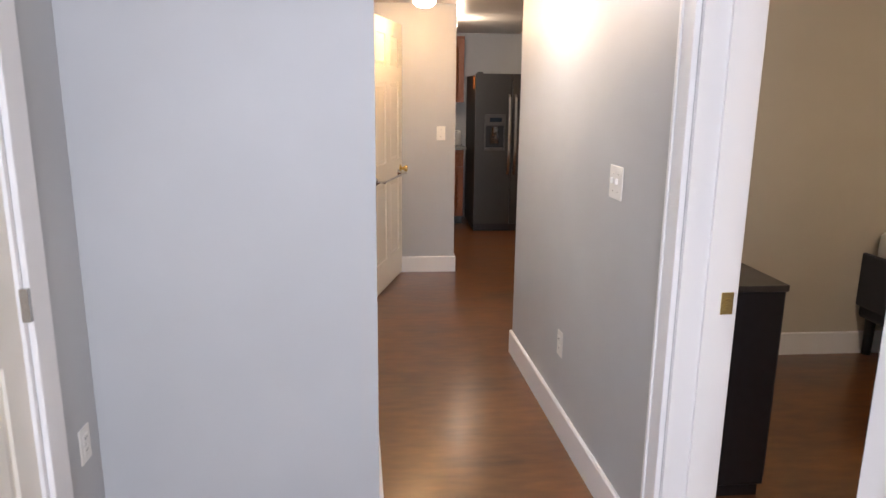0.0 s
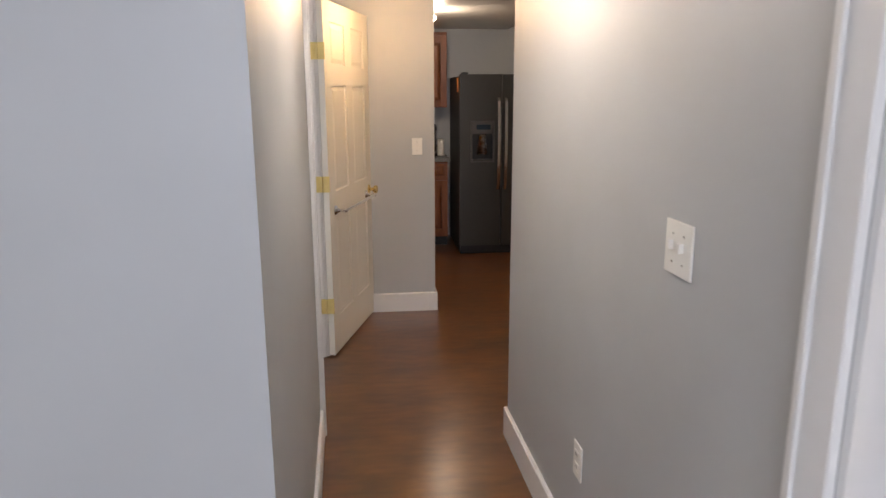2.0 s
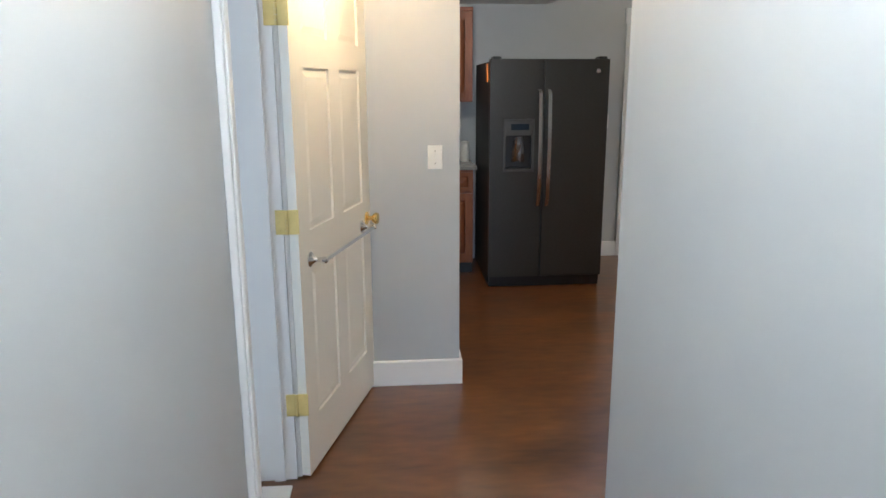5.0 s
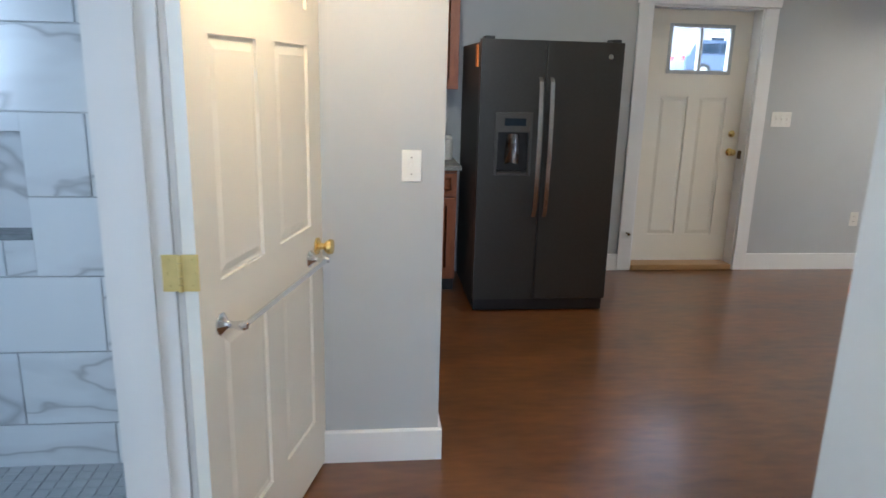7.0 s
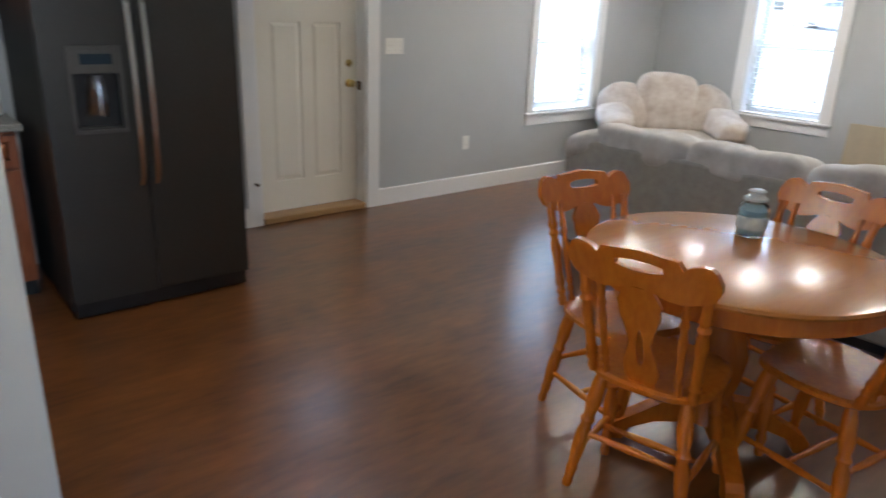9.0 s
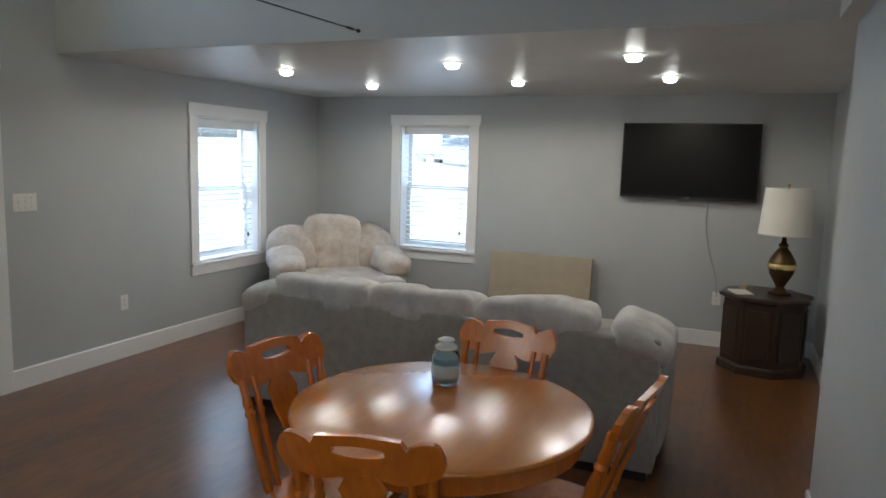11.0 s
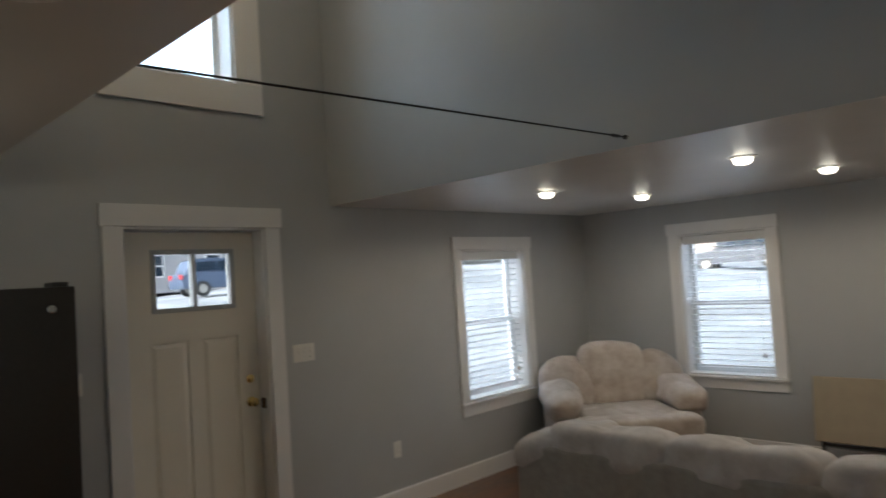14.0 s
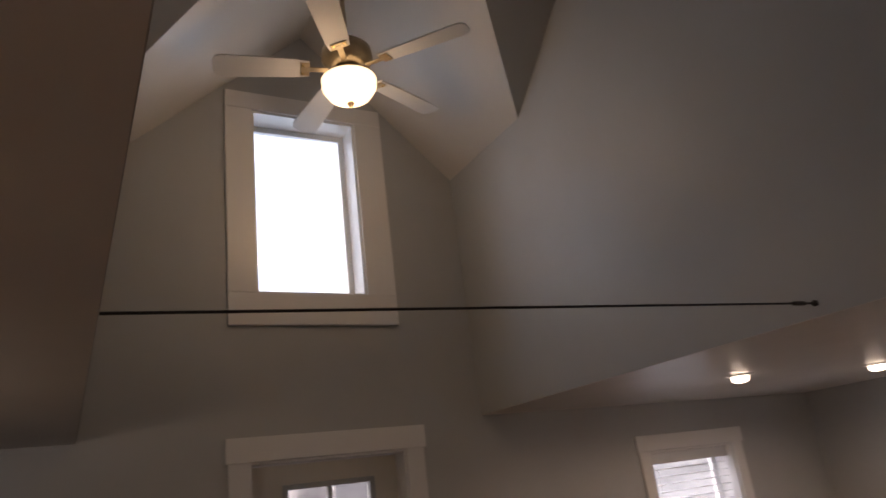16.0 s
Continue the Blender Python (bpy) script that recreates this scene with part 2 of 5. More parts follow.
def lathe(profile, seg=24, bm=None, m=None):
    """A turned shape: profile of (radius, height)."""
    bm = bm or bmesh.new()
    rings = []
    for r, z in profile:
        ring = []
        for i in range(seg):
            a = 2 * math.pi * i / seg
            v = Vector((r * math.cos(a), r * math.sin(a), z))
            ring.append(bm.verts.new(m @ v if m else v))
        rings.append(ring)
    for p, q in zip(rings, rings[1:]):
        for i in range(seg):
            bm.faces.new((p[i], p[(i + 1) % seg], q[(i + 1) % seg], q[i]))
    for ring in (rings[0], rings[-1]):
        bm.faces.new(ring)
    return bm


def along(p, q):
    """The pose that carries z from p to q, and the length."""
    p, q = Vector(p), Vector(q)
    return Matrix.Translation(p) @ (q - p).to_track_quat("Z", "Y").to_matrix().to_4x4(), (q - p).length


def turned(p, q, profile, seg=14, bm=None):
    """A turned stick from p to q: profile of (radius, fraction)."""
    m, n = along(p, q)
    return lathe([(r, f * n) for r, f in profile], seg, bm, m)


def prism(poly, axis, a, b, bm=None):
    """A polygon of 2D points pushed along an axis from a to b. The points are (y, z), (x, z) or (x, y)."""
    bm = bm or bmesh.new()

    def at(p, v):
        return {"x": (v, p[0], p[1]), "y": (p[0], v, p[1]), "z": (p[0], p[1], v)}[axis]
    lo = [bm.verts.new(at(p, a)) for p in poly]
    hi = [bm.verts.new(at(p, b)) for p in poly]
    bm.faces.new(lo)
    bm.faces.new(hi[::-1])
    for i in range(len(poly)):
        j = (i + 1) % len(poly)
        bm.faces.new((lo[i], lo[j], hi[j], hi[i]))
    return bm


def slab(points, up, bm=None):
    """A sloping polygon with thickness upwards."""
    bm = bm or bmesh.new()
    lo = [bm.verts.new(p) for p in points]
    hi = [bm.verts.new((p[0], p[1], p[2] + up)) for p in points]
    bm.faces.new(lo)
    bm.faces.new(hi[::-1])
    for i in range(len(points)):
        j = (i + 1) % len(points)
        bm.faces.new((lo[i], lo[j], hi[j], hi[i]))
    return bm


def wall_bm(p0, p1, th, z0, z1, holes=(), bm=None):
    """A wall whose face runs from p0 to p1, thickness to the right; holes (a, b, low, high) along the wall in metres from p0."""
    bm = bm or bmesh.new()
    d = Vector((p1[0] - p0[0], p1[1] - p0[1], 0))
    n = d.length
    d.normalize()
    r = Vector((d.y, -d.x, 0))
    us = sorted({0.0, n, *(v for h in holes for v in h[:2])})
    zs = sorted({z0, z1, *(v for h in holes for v in h[2:])})

    def solid(i, k):
        if not (0 <= i < len(us) - 1 and 0 <= k < len(zs) - 1):
            return False
        u, z = (us[i] + us[i + 1]) / 2, (zs[k] + zs[k + 1]) / 2
        return not any(a < u < b and lo < z < hi for a, b, lo, hi in holes)
    cache = {}

    def v(i, k, s):
        if (i, k, s) not in cache:
            cache[i, k, s] = bm.verts.new(Vector((p0[0], p0[1], zs[k])) + d * us[i] + r * (th * s))
        return cache[i, k, s]
    for i in range(len(us) - 1):
        for k in range(len(zs) - 1):
            if not solid(i, k):
                continue
            bm.faces.new((v(i, k, 0), v(i + 1, k, 0), v(i + 1, k + 1, 0), v(i, k + 1, 0)))
            bm.faces.new((v(i, k, 1), v(i, k + 1, 1), v(i + 1, k + 1, 1), v(i + 1, k, 1)))
            if not solid(i - 1, k):
                bm.faces.new((v(i, k, 0), v(i, k + 1, 0), v(i, k + 1, 1), v(i, k, 1)))
            if not solid(i + 1, k):
                bm.faces.new((v(i + 1, k, 0), v(i + 1, k, 1), v(i + 1, k + 1, 1), v(i + 1, k + 1, 0)))
            if not solid(i, k - 1):
                bm.faces.new((v(i, k, 0), v(i, k, 1), v(i + 1, k, 1), v(i + 1, k, 0)))
            if not solid(i, k + 1):
                bm.faces.new((v(i, k + 1, 0), v(i + 1, k + 1, 0), v(i + 1, k + 1, 1), v(i, k + 1, 1)))
    return bm


def base_bm(p0, p1, bm=None, h=0.135, th=0.015, z0=0.0):
    """A baseboard on the face from p0 to p1, standing out to its left, with an eased top edge."""
    bm = bm or bmesh.new()
    d = Vector((p1[0] - p0[0], p1[1] - p0[1], 0))
    left = Vector((-d.y, d.x, 0)).normalized()
    prof = [(0, z0), (th, z0), (th, h - 0.006), (th - 0.006, h), (0, h)]
    ends = [[bm.verts.new(Vector((p[0], p[1], 0)) + left * (a + 0.0005) + Vector((0, 0, z))) for a, z in prof] for p in (p0, p1)]
    for i in range(5):
        j = (i + 1) % 5
        bm.faces.new((ends[0][i], ends[0][j], ends[1][j], ends[1][i]))
    bm.faces.new(ends[0])
    bm.faces.new(ends[1][::-1])
    return bm

# ---- structure ----
X_E, Y_N, Y_S, Y_S2, X_JOG = 7.90, 9.425, 4.786, 4.50, 4.85
X_LOW, X_UP = 2.585, 4.785
RIDGE_X, RIDGE_Z, MAIN_Y, MAIN_Z = 3.78, 4.73, 7.50, 4.75
HL0, HL1 = (0.905, 3.135), (0.782, 6.717)
HR0, HR1 = (1.847, -0.60), (1.691, 4.783)

struct("floor", prism([(-0.21, -0.72), (4.72, -0.72), (4.72, 4.4), (8.1, 4.4), (8.1, 9.65), (-1.7, 9.65), (-1.7, 4.4), (-0.21, 4.4)], "z", -0.2, 0.0), FLOOR, "mottled brown stained and sealed floor with a soft sheen", "floor")


def holes_y(p0, p1, spans):
    """Openings given by their y along a nearly north-south wall."""
    n = math.hypot(p1[0] - p0[0], p1[1] - p0[1])
    out = []
    for a, b, lo, hi in spans:
        u, v = sorted(((a - p0[1]) / (p1[1] - p0[1]) * n, (b - p0[1]) / (p1[1] - p0[1]) * n))
        out.append((u, v, lo, hi))
    return out


def hl_x(y):
    return HL0[0] + (HL1[0] - HL0[0]) * (y - HL0[1]) / (HL1[1] - HL0[1])


def hr_x(y):
    return HR0[0] + (HR1[0] - HR0[0]) * (y - HR0[1]) / (HR1[1] - HR0[1])


BATH = (4.945, 5.868)
BED = (1.98, 2.755)
ENTRY = (3.375, 4.255)
WIN1 = (6.07, 6.895, 0.63, 1.88)
WIN2 = (7.645, 8.41, 0.655, 1.91)
WIN3 = (3.44, 4.10, 2.95, 4.12)

struct("wall_hall_west", wall_bm(HL1, HL0, 0.15, 0, CEIL, holes_y(HL1, HL0, [(*BATH, -1, 2.05)])), WALL, "pale grey-green painted hallway wall", "wall")
struct("wall_hall_east", wall_bm(HR0, HR1, 0.165, 0, CEIL, holes_y(HR0, HR1, [(*BED, -1, 2.05)])), WALL, "pale grey-green painted hallway wall", "wall")
struct("wall_landing_north", wall_bm((0.905, 3.12), (-0.01, 3.12), 0.12, 0, CEIL), WALL, "pale grey painted wall facing the landing", "wall")
struct("wall_landing_west", wall_bm((-0.01, 3.24), (-0.01, -0.6), 0.12, 0, CEIL, [(0.47, 1.23, -1, 2.05)]), WALL, "pale grey painted landing wall with a door", "wall")
struct("wall_landing_south", wall_bm((-0.21, -0.6), (2.0, -0.6), 0.12, 0, CEIL, [(0.36, 1.56, 0.9, 2.0)]), WALL, "pale grey painted wall behind the landing", "wall")
struct("wall_living_south", wall_bm((1.701, Y_S), (X_JOG, Y_S), 0.12, 0, CEIL + 0.2), WALL, "pale grey painted living room wall", "wall")
struct("wall_jog", wall_bm((X_JOG, Y_S - 0.001), (X_JOG, Y_S2 - 0.12), 0.12, 0, CEIL), WALL, "pale grey painted return wall", "wall")
struct("wall_living_south_far", wall_bm((X_JOG, Y_S2), (X_E + 0.2, Y_S2), 0.12, 0, CEIL), WALL, "pale grey painted living room wall", "wall")
struct("wall_east", wall_bm((X_E, Y_S2 - 0.12), (X_E, Y_N + 0.2), 0.22, 0, CEIL, [(WIN2[0] - Y_S2 + 0.12, WIN2[1] - Y_S2 + 0.12, WIN2[2], WIN2[3])]), WALL,
       "pale grey painted wall with a window and a television", "wall")
struct("wall_north", wall_bm((X_E, Y_N), (-1.6, Y_N), 0.22, 0, CEIL, [(X_E - WIN1[1], X_E - WIN1[0], WIN1[2], WIN1[3]), (X_E - ENTRY[1], X_E - ENTRY[0], -1, 2.045)]), WALL,
       "pale grey painted wall with the entry door and a window", "wall")
struct("wall_stub", wall_bm((1.544, 6.84), (1.544, 6.717), 0.90, 0, CEIL), WALL, "short grey painted wall end between hallway and kitchen", "wall")
struct("wall_kitchen_west", wall_bm((-1.6, Y_N), (-1.6, 4.0), 0.12, 0, CEIL), WALL, "pale grey painted kitchen wall", "wall")
struct("wall_bath_north", wall_bm((-1.6, 6.62), (0.66, 6.62), -0.22, 0, CEIL, [(1.30, 1.755, 0.93, 1.29)]), GROUT, "bathroom wall behind marble tile", "wall")
struct("wall_bath_south", wall_bm((0.72, 4.25), (-1.6, 4.25), -0.12, 0, CEIL), WALL, "plain painted bathroom wall", "wall")
struct("wall_bedroom_north", box(1.87, 4.72, 4.651, 4.665, 0, CEIL), BEIGE, "bedroom wall, warm light tinted into its beige", "wall")
struct("wall_bedroom_east", box(4.60, 4.72, -0.72, 4.72, 0, CEIL), BEIGE, "bedroom wall, warm light tinted into its beige", "wall")
struct("wall_bedroom_south", box(2.0, 4.60, -0.72, -0.6, 0, CEIL), BEIGE, "bedroom wall, warm light tinted into its beige", "wall")

# gable wall round the high window
EAVE_E, EAVE_W = 3.79, 3.63


def gable(x):
    return RIDGE_Z - 0.92 * abs(x - RIDGE_X)


gb = bmesh.new()
for poly in ([(2.46, CEIL), (WIN3[0], CEIL), (WIN3[0], gable(WIN3[0])), (2.46, gable(2.46))],
             [(WIN3[1], CEIL), (4.92, CEIL), (4.92, gable(4.92)), (WIN3[1], gable(WIN3[1]))],
             [(WIN3[0], CEIL), (WIN3[1], CEIL), (WIN3[1], WIN3[2]), (WIN3[0], WIN3[2])],
             [(WIN3[0], WIN3[3]), (WIN3[1], WIN3[3]), (WIN3[1], gable(WIN3[1])), (RIDGE_X, RIDGE_Z), (WIN3[0], gable(WIN3[0]))]):
    prism(poly, "y", Y_N, Y_N + 0.22, gb)
struct("wall_gable", gb, WALL, "tall grey gable wall with a high window", "wall")
struct("wall_loft_east", prism([(Y_S, CEIL + 0.002), (Y_N, CEIL + 0.002), (Y_N, EAVE_E + 0.05), (8.57, EAVE_E + 0.05), (MAIN_Y, MAIN_Z + 0.1), (Y_S, 2.42)], "x", X_UP, X_UP + 0.12),
       WALL, "tall blue-grey painted wall above the living area", "wall")
struct("wall_loft_west", prism([(Y_S, CEIL + 0.002), (Y_N, CEIL + 0.002), (Y_N, EAVE_W + 0.05), (8.745, EAVE_W + 0.05), (MAIN_Y, MAIN_Z + 0.1), (Y_S, 2.42)], "x", X_LOW - 0.12, X_LOW),
       WALL, "tall grey painted wall above the kitchen side", "wall")

# ceilings
low = box(-1.7, X_LOW - 0.002, -0.72, Y_N + 0.2, CEIL, CEIL + 0.18)
box(X_LOW - 0.001, 4.8, -0.72, 4.862, CEIL, CEIL + 0.18, bm=low)
struct("ceiling_low", low, CEILING, "low white ceiling over hallway and kitchen", "ceiling")
struct("ceiling_living", box(X_UP + 0.002, X_E + 0.2, Y_S2 - 0.1, Y_N + 0.2, CEIL, CEIL + 0.18), CEILING, "low white ceiling over the living area", "ceiling")
V_E, V_W, V_T = (X_UP + 0.1, 8.57 + 0.1, EAVE_E - 0.092), (X_LOW - 0.1, 8.745 + 0.1, EAVE_W - 0.092), (RIDGE_X, 7.52, RIDGE_Z)
dorm = slab([(X_UP + 0.1, Y_N + 0.22, EAVE_E - 0.092), V_E, V_T, (RIDGE_X, Y_N + 0.22, RIDGE_Z)], 0.15)
slab([(X_LOW - 0.1, Y_N + 0.22, EAVE_W - 0.092), V_W, V_T, (RIDGE_X, Y_N + 0.22, RIDGE_Z)], 0.15, dorm)
struct("ceiling_dormer", dorm, CEILING, "white sloping ceiling of the gable dormer", "ceiling")
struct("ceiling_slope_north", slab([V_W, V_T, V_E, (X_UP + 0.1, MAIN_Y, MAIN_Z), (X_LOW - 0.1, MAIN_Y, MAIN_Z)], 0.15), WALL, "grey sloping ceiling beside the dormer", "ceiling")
struct("ceiling_slope_south", slab([(X_LOW - 0.1, MAIN_Y, MAIN_Z), (X_UP + 0.1, MAIN_Y, MAIN_Z), (X_UP + 0.1, 4.85, 2.255), (X_LOW - 0.1, 4.85, 2.255)], 0.15), CEILING,
       "white sloping ceiling on the south side", "ceiling")

# baseboards
bb = bmesh.new()
for p, q in ((HL1, (hl_x(5.963), 5.963)), ((hl_x(4.855), 4.855), (HL0[0], 3.105)), ((hr_x(2.852), 2.852), (HR1[0], Y_S + 0.015)), ((1.676, Y_S), (X_JOG, Y_S)),
             ((X_JOG, Y_S2), (X_E, Y_S2)), ((X_E, Y_S2), (X_E, Y_N)),
             ((X_E, Y_N), (4.362, Y_N)), ((3.268, Y_N), (2.82, Y_N)), ((1.559, 6.717), (0.80, 6.717)), ((1.544, 6.855), (1.544, 6.717)), ((4.60, 4.651), (1.84, 4.651))):
    base_bm(p, q, bb)
struct("baseboard", bb, WHITE, "plain white painted baseboards", "baseboard")


# ---- doors and windows ----
def superpillow(w, d, h, e=0.45, wrinkle=0.012, seed=0, nu=28, nv=14, bm=None, m=None):
    """A stuffed cushion: a rounded block with soft wrinkles."""
    bm = bm or bmesh.new()

    def sp(v, k):
        return math.copysign(abs(v) ** k, v)
    rows = []
    off = Vector((seed * 3.7, seed * 1.9, seed * 5.3))
    for j in range(nv + 1):
        a = -math.pi / 2 + math.pi * j / nv
        row = []
        for i in range(nu):
            b = 2 * math.pi * i / nu
            p = Vector((w / 2 * sp(math.cos(a), e) * sp(math.cos(b), e), d / 2 * sp(math.cos(a), e) * sp(math.sin(b), e), h / 2 * sp(math.sin(a), e)))
            p += p.normalized() * wrinkle * noise.noise(p * 9 + off) + p.normalized() * wrinkle * 1.5 * noise.noise(p * 3.5 + off)
            row.append(bm.verts.new(m @ p if m else p))
        rows.append(row)
    for p, q in zip(rows, rows[1:]):
        for i in range(nu):
            bm.faces.new((p[i], p[(i + 1) % nu], q[(i + 1) % nu], q[i]))
    bmesh.ops.remove_doubles(bm, verts=bm.verts, dist=0.0004)
    return bm


def panel_leaf(w, h, th, panels, holes=()):
    """A door leaf with raised panels on both faces; front face at y = 0."""
    bm = wall_bm((0, 0.010), (w, 0.010), -(th - 0.020), 0, h, holes)
    for y, s in ((0.0, 1), (th, -1)):
        wall_bm((0, y), (w, y), -0.0101 * s, 0, h, list(panels) + list(holes), bm)
    for a, b, lo, hi in panels:
        for y, s in ((0.010, -1), (th - 0.010, 1)):
            g, t = 0.034, 0.0075
            pr = [(a + 0.010, lo + 0.010), (b - 0.010, lo + 0.010), (b - 0.010, hi - 0.010), (a + 0.010, hi - 0.010)]
            pi = [(a + g, lo + g), (b - g, lo + g), (b - g, hi - g), (a + g, hi - g)]
            vo = [bm.verts.new((x, y, z)) for x, z in pr]
            vi = [bm.verts.new((x, y + s * t, z)) for x, z in pi]
            bm.faces.new(vi)
            for i in range(4):
                j = (i + 1) % 4
                bm.faces.new((vo[i], vo[j], vi[j], vi[i]))
    return bm


def knob(parent, m, material, reach=0.062):
    k = part("door_knob", lathe([(0.031, 0), (0.031, 0.006), (0.012, 0.012), (0.011, 0.028), (0.020, 0.034), (0.028, 0.046), (0.026, 0.058), (0.012, reach)], 20), material, parent, smooth=True, m=m)
    return k


def hinge(parent, x, z, m0):
    h = bmesh.new()
    box(-0.042, -0.004, -0.002, 0.003, z - 0.045, z + 0.045, 0.001, h)
    box(0.004, 0.042, -0.002, 0.003, z - 0.045, z + 0.045, 0.001, h)
    for k in range(5):
        lathe([(0.0055, z - 0.045 + k * 0.018), (0.0055, z - 0.0285 + k * 0.018)], 10, h, Matrix.Translation((0, -0.004, 0)))
    for sx in (-1, 1):
        for dz in (-0.032, 0, 0.032):
            lathe([(0.004, 0.0), (0.003, 0.0012)], 8, h, Matrix.Translation((sx * (0.026 + 0.006 * (dz == 0)), -0.002, z + dz)) @ pose(0, 0, 0, 90))
    return part("hinge", h, HINGE, parent, "polished brass butt hinge", True, m0)


def casing(parent, x0, x1, z0, z1, m, cap=0.0, w=0.095, head=0.095, sill=False, depth=0.018, apron=0.11):
    """Flat trim round an opening on the wall face y = 0, standing out to -y."""
    for name, bx in (("trim_side", (x0 - w, x0, z0 - (0.0 if not sill else 0.0), z1)), ("trim_side", (x1, x1 + w, z0, z1))):
        part(name, box(bx[0], bx[1], -depth, -0.0005, bx[2], bx[3], 0.002), WHITE, parent, m=m)
    part("trim_head", box(x0 - w - cap, x1 + w + cap, -depth - cap * 0.5, -0.0005, z1 + 0.0005, z1 + head, 0.002), WHITE, parent, m=m)
    if sill:
        part("window_sill", box(x0 - w - 0.012, x1 + w + 0.012, -0.045, -0.0005, z0 - 0.022, z0 - 0.0005, 0.003), WHITE, parent, m=m)
        part("trim_apron", box(x0 - w, x1 + w, -depth, -0.0005, z0 - apron, z0 - 0.0225, 0.002), WHITE, parent, m=m)


def liner(parent, x0, x1, z0, z1, depth, m, bottom=True, th=0.014):
    """The boarded reveal of an opening."""
    for nm, b in (("jamb", (x0 + 0.0005, x0 + th, z0, z1)), ("jamb", (x1 - th, x1 - 0.0005, z0, z1)), ("head_jamb", (x0 + th, x1 - th, z1 - th, z1 - 0.0005))):
        part(nm, box(b[0], b[1], 0.0, depth, b[2] + (0.0006 if bottom else 0.001), b[3] - 0.0006), WHITE, parent, m=m)
    if bottom:
        part("sill_board", box(x0 + th, x1 - th, 0.0, depth, z0 + 0.0005, z0 + th), WHITE, parent, m=m)


def sash_window(name, label, w, h, m, rail=0.5, blind=0.0, single=False):
    """An opening w x h with trim, deep reveal, two sashes and panes; origin at its lower corner on the wall face."""
    top = thing(name, m, label, "window", kind="structure")
    i = Matrix.Identity(4)
    casing(top, 0, w, 0, h, i, 0.014, sill=not single, head=0.105)
    if single:
        part("trim_apron", box(-0.18 * 0 - 0.17, w + 0.17, -0.02, -0.0005, -0.185, -0.0005, 0.002), WHITE, top)
    liner(top, 0, w, 0, h, 0.215, i)
    t, y0, y1 = 0.045, 0.135, 0.165
    spans = [(0.014, h - 0.014)] if single else [(0.014, h * rail + 0.02), (h * rail - 0.02, h - 0.014)]
    for k, (lo, hi) in enumerate(spans):
        ya, yb = (y0, y1) if k == 0 else (y1 + 0.002, y1 + 0.032)
        fr = bmesh.new()
        a, b = 0.0145, w - 0.0145
        box(a, a + t, ya, yb, lo, hi, 0, fr)
        box(b - t, b, ya, yb, lo, hi, 0, fr)
        box(a + t, b - t, ya, yb, lo, lo + t * 0.9, 0, fr)
        box(a + t, b - t, ya, yb, hi - t * 0.9, hi, 0, fr)
        s = part("window_frame", fr, WHITE, top, "white vinyl sash frame")
        g = part("pane", box(a + t - 0.004, b - t + 0.004, (ya + yb) / 2 - 0.002, (ya + yb) / 2 + 0.002, lo + t * 0.8, hi - t * 0.8), GLASS, s)
        g.visible_shadow = False
    if not single:
        part("sash_lock", box(w / 2 - 0.03, w / 2 + 0.03, y0 - 0.012, y0 - 0.0005, h * rail + 0.0, h * rail + 0.018, 0.003), WHITE, top)
    return top


def venetian(w, h, m, drop, label):
    """A horizontal blind hung inside a reveal: headrail, slats with open tilt, cords, bottom rail."""
    b = thing("window_blind", m, label, "blind", "window blinds")
    part("headrail", box(0.02, w - 0.02, 0.045, 0.105, h - 0.090, h - 0.016, 0.003), BLIND, b)
    n = int((h - 0.12 - drop) / 0.050)
    me = None
    for k in range(n):
        z = h - 0.125 - k * 0.050
        if me is None:
            s = bmesh.new()
            prof = [(-0.023, -0.0018), (-0.011, 0.0008), (0, 0.0016), (0.011, 0.0008), (0.023, -0.0018)]
            vs = [[s.verts.new((x, y, q)) for y, q in prof] for x in (0.025, w - 0.025)]
            us = [[s.verts.new((x, y, q - 0.0028)) for y, q in prof] for x in (0.025, w - 0.025)]
            for i in range(4):
                s.faces.new((vs[0][i], vs[1][i], vs[1][i + 1], vs[0][i + 1]))
                s.faces.new((us[0][i], us[0][i + 1], us[1][i + 1], us[1][i]))
            for e in (0, 4):
                s.faces.new((vs[0][e], us[0][e], us[1][e], vs[1][e]))
            ob = part("slat", s, BLIND, b)
            me = ob.data
        else:
            ob = new("slat", me)
            ob.parent = b
        ob.matrix_basis = pose(0, 0.08, z, 3)
    zb = h - 0.125 - n * 0.050
    part("bottom_rail", box(0.025, w - 0.025, 0.068, 0.092, zb - 0.012, zb + 0.004, 0.002), BLIND, b)
    tx = w - 0.10
    part("pull_cord", box(tx - 0.001, tx + 0.001, 0.046, 0.048, 0.20, h - 0.05), BLIND, b)
    part("tassel", lathe([(0.004, 0.20), (0.009, 0.185), (0.011, 0.165), (0.006, 0.160)], 10), BRONZE, b, "small dark cord tassel", True, pose(tx, 0.047, 0))
    for x in (0.12, w - 0.12):
        part("cord", box(x - 0.001, x + 0.001, 0.066, 0.068, zb, h - 0.06), BLIND, b)
    return b


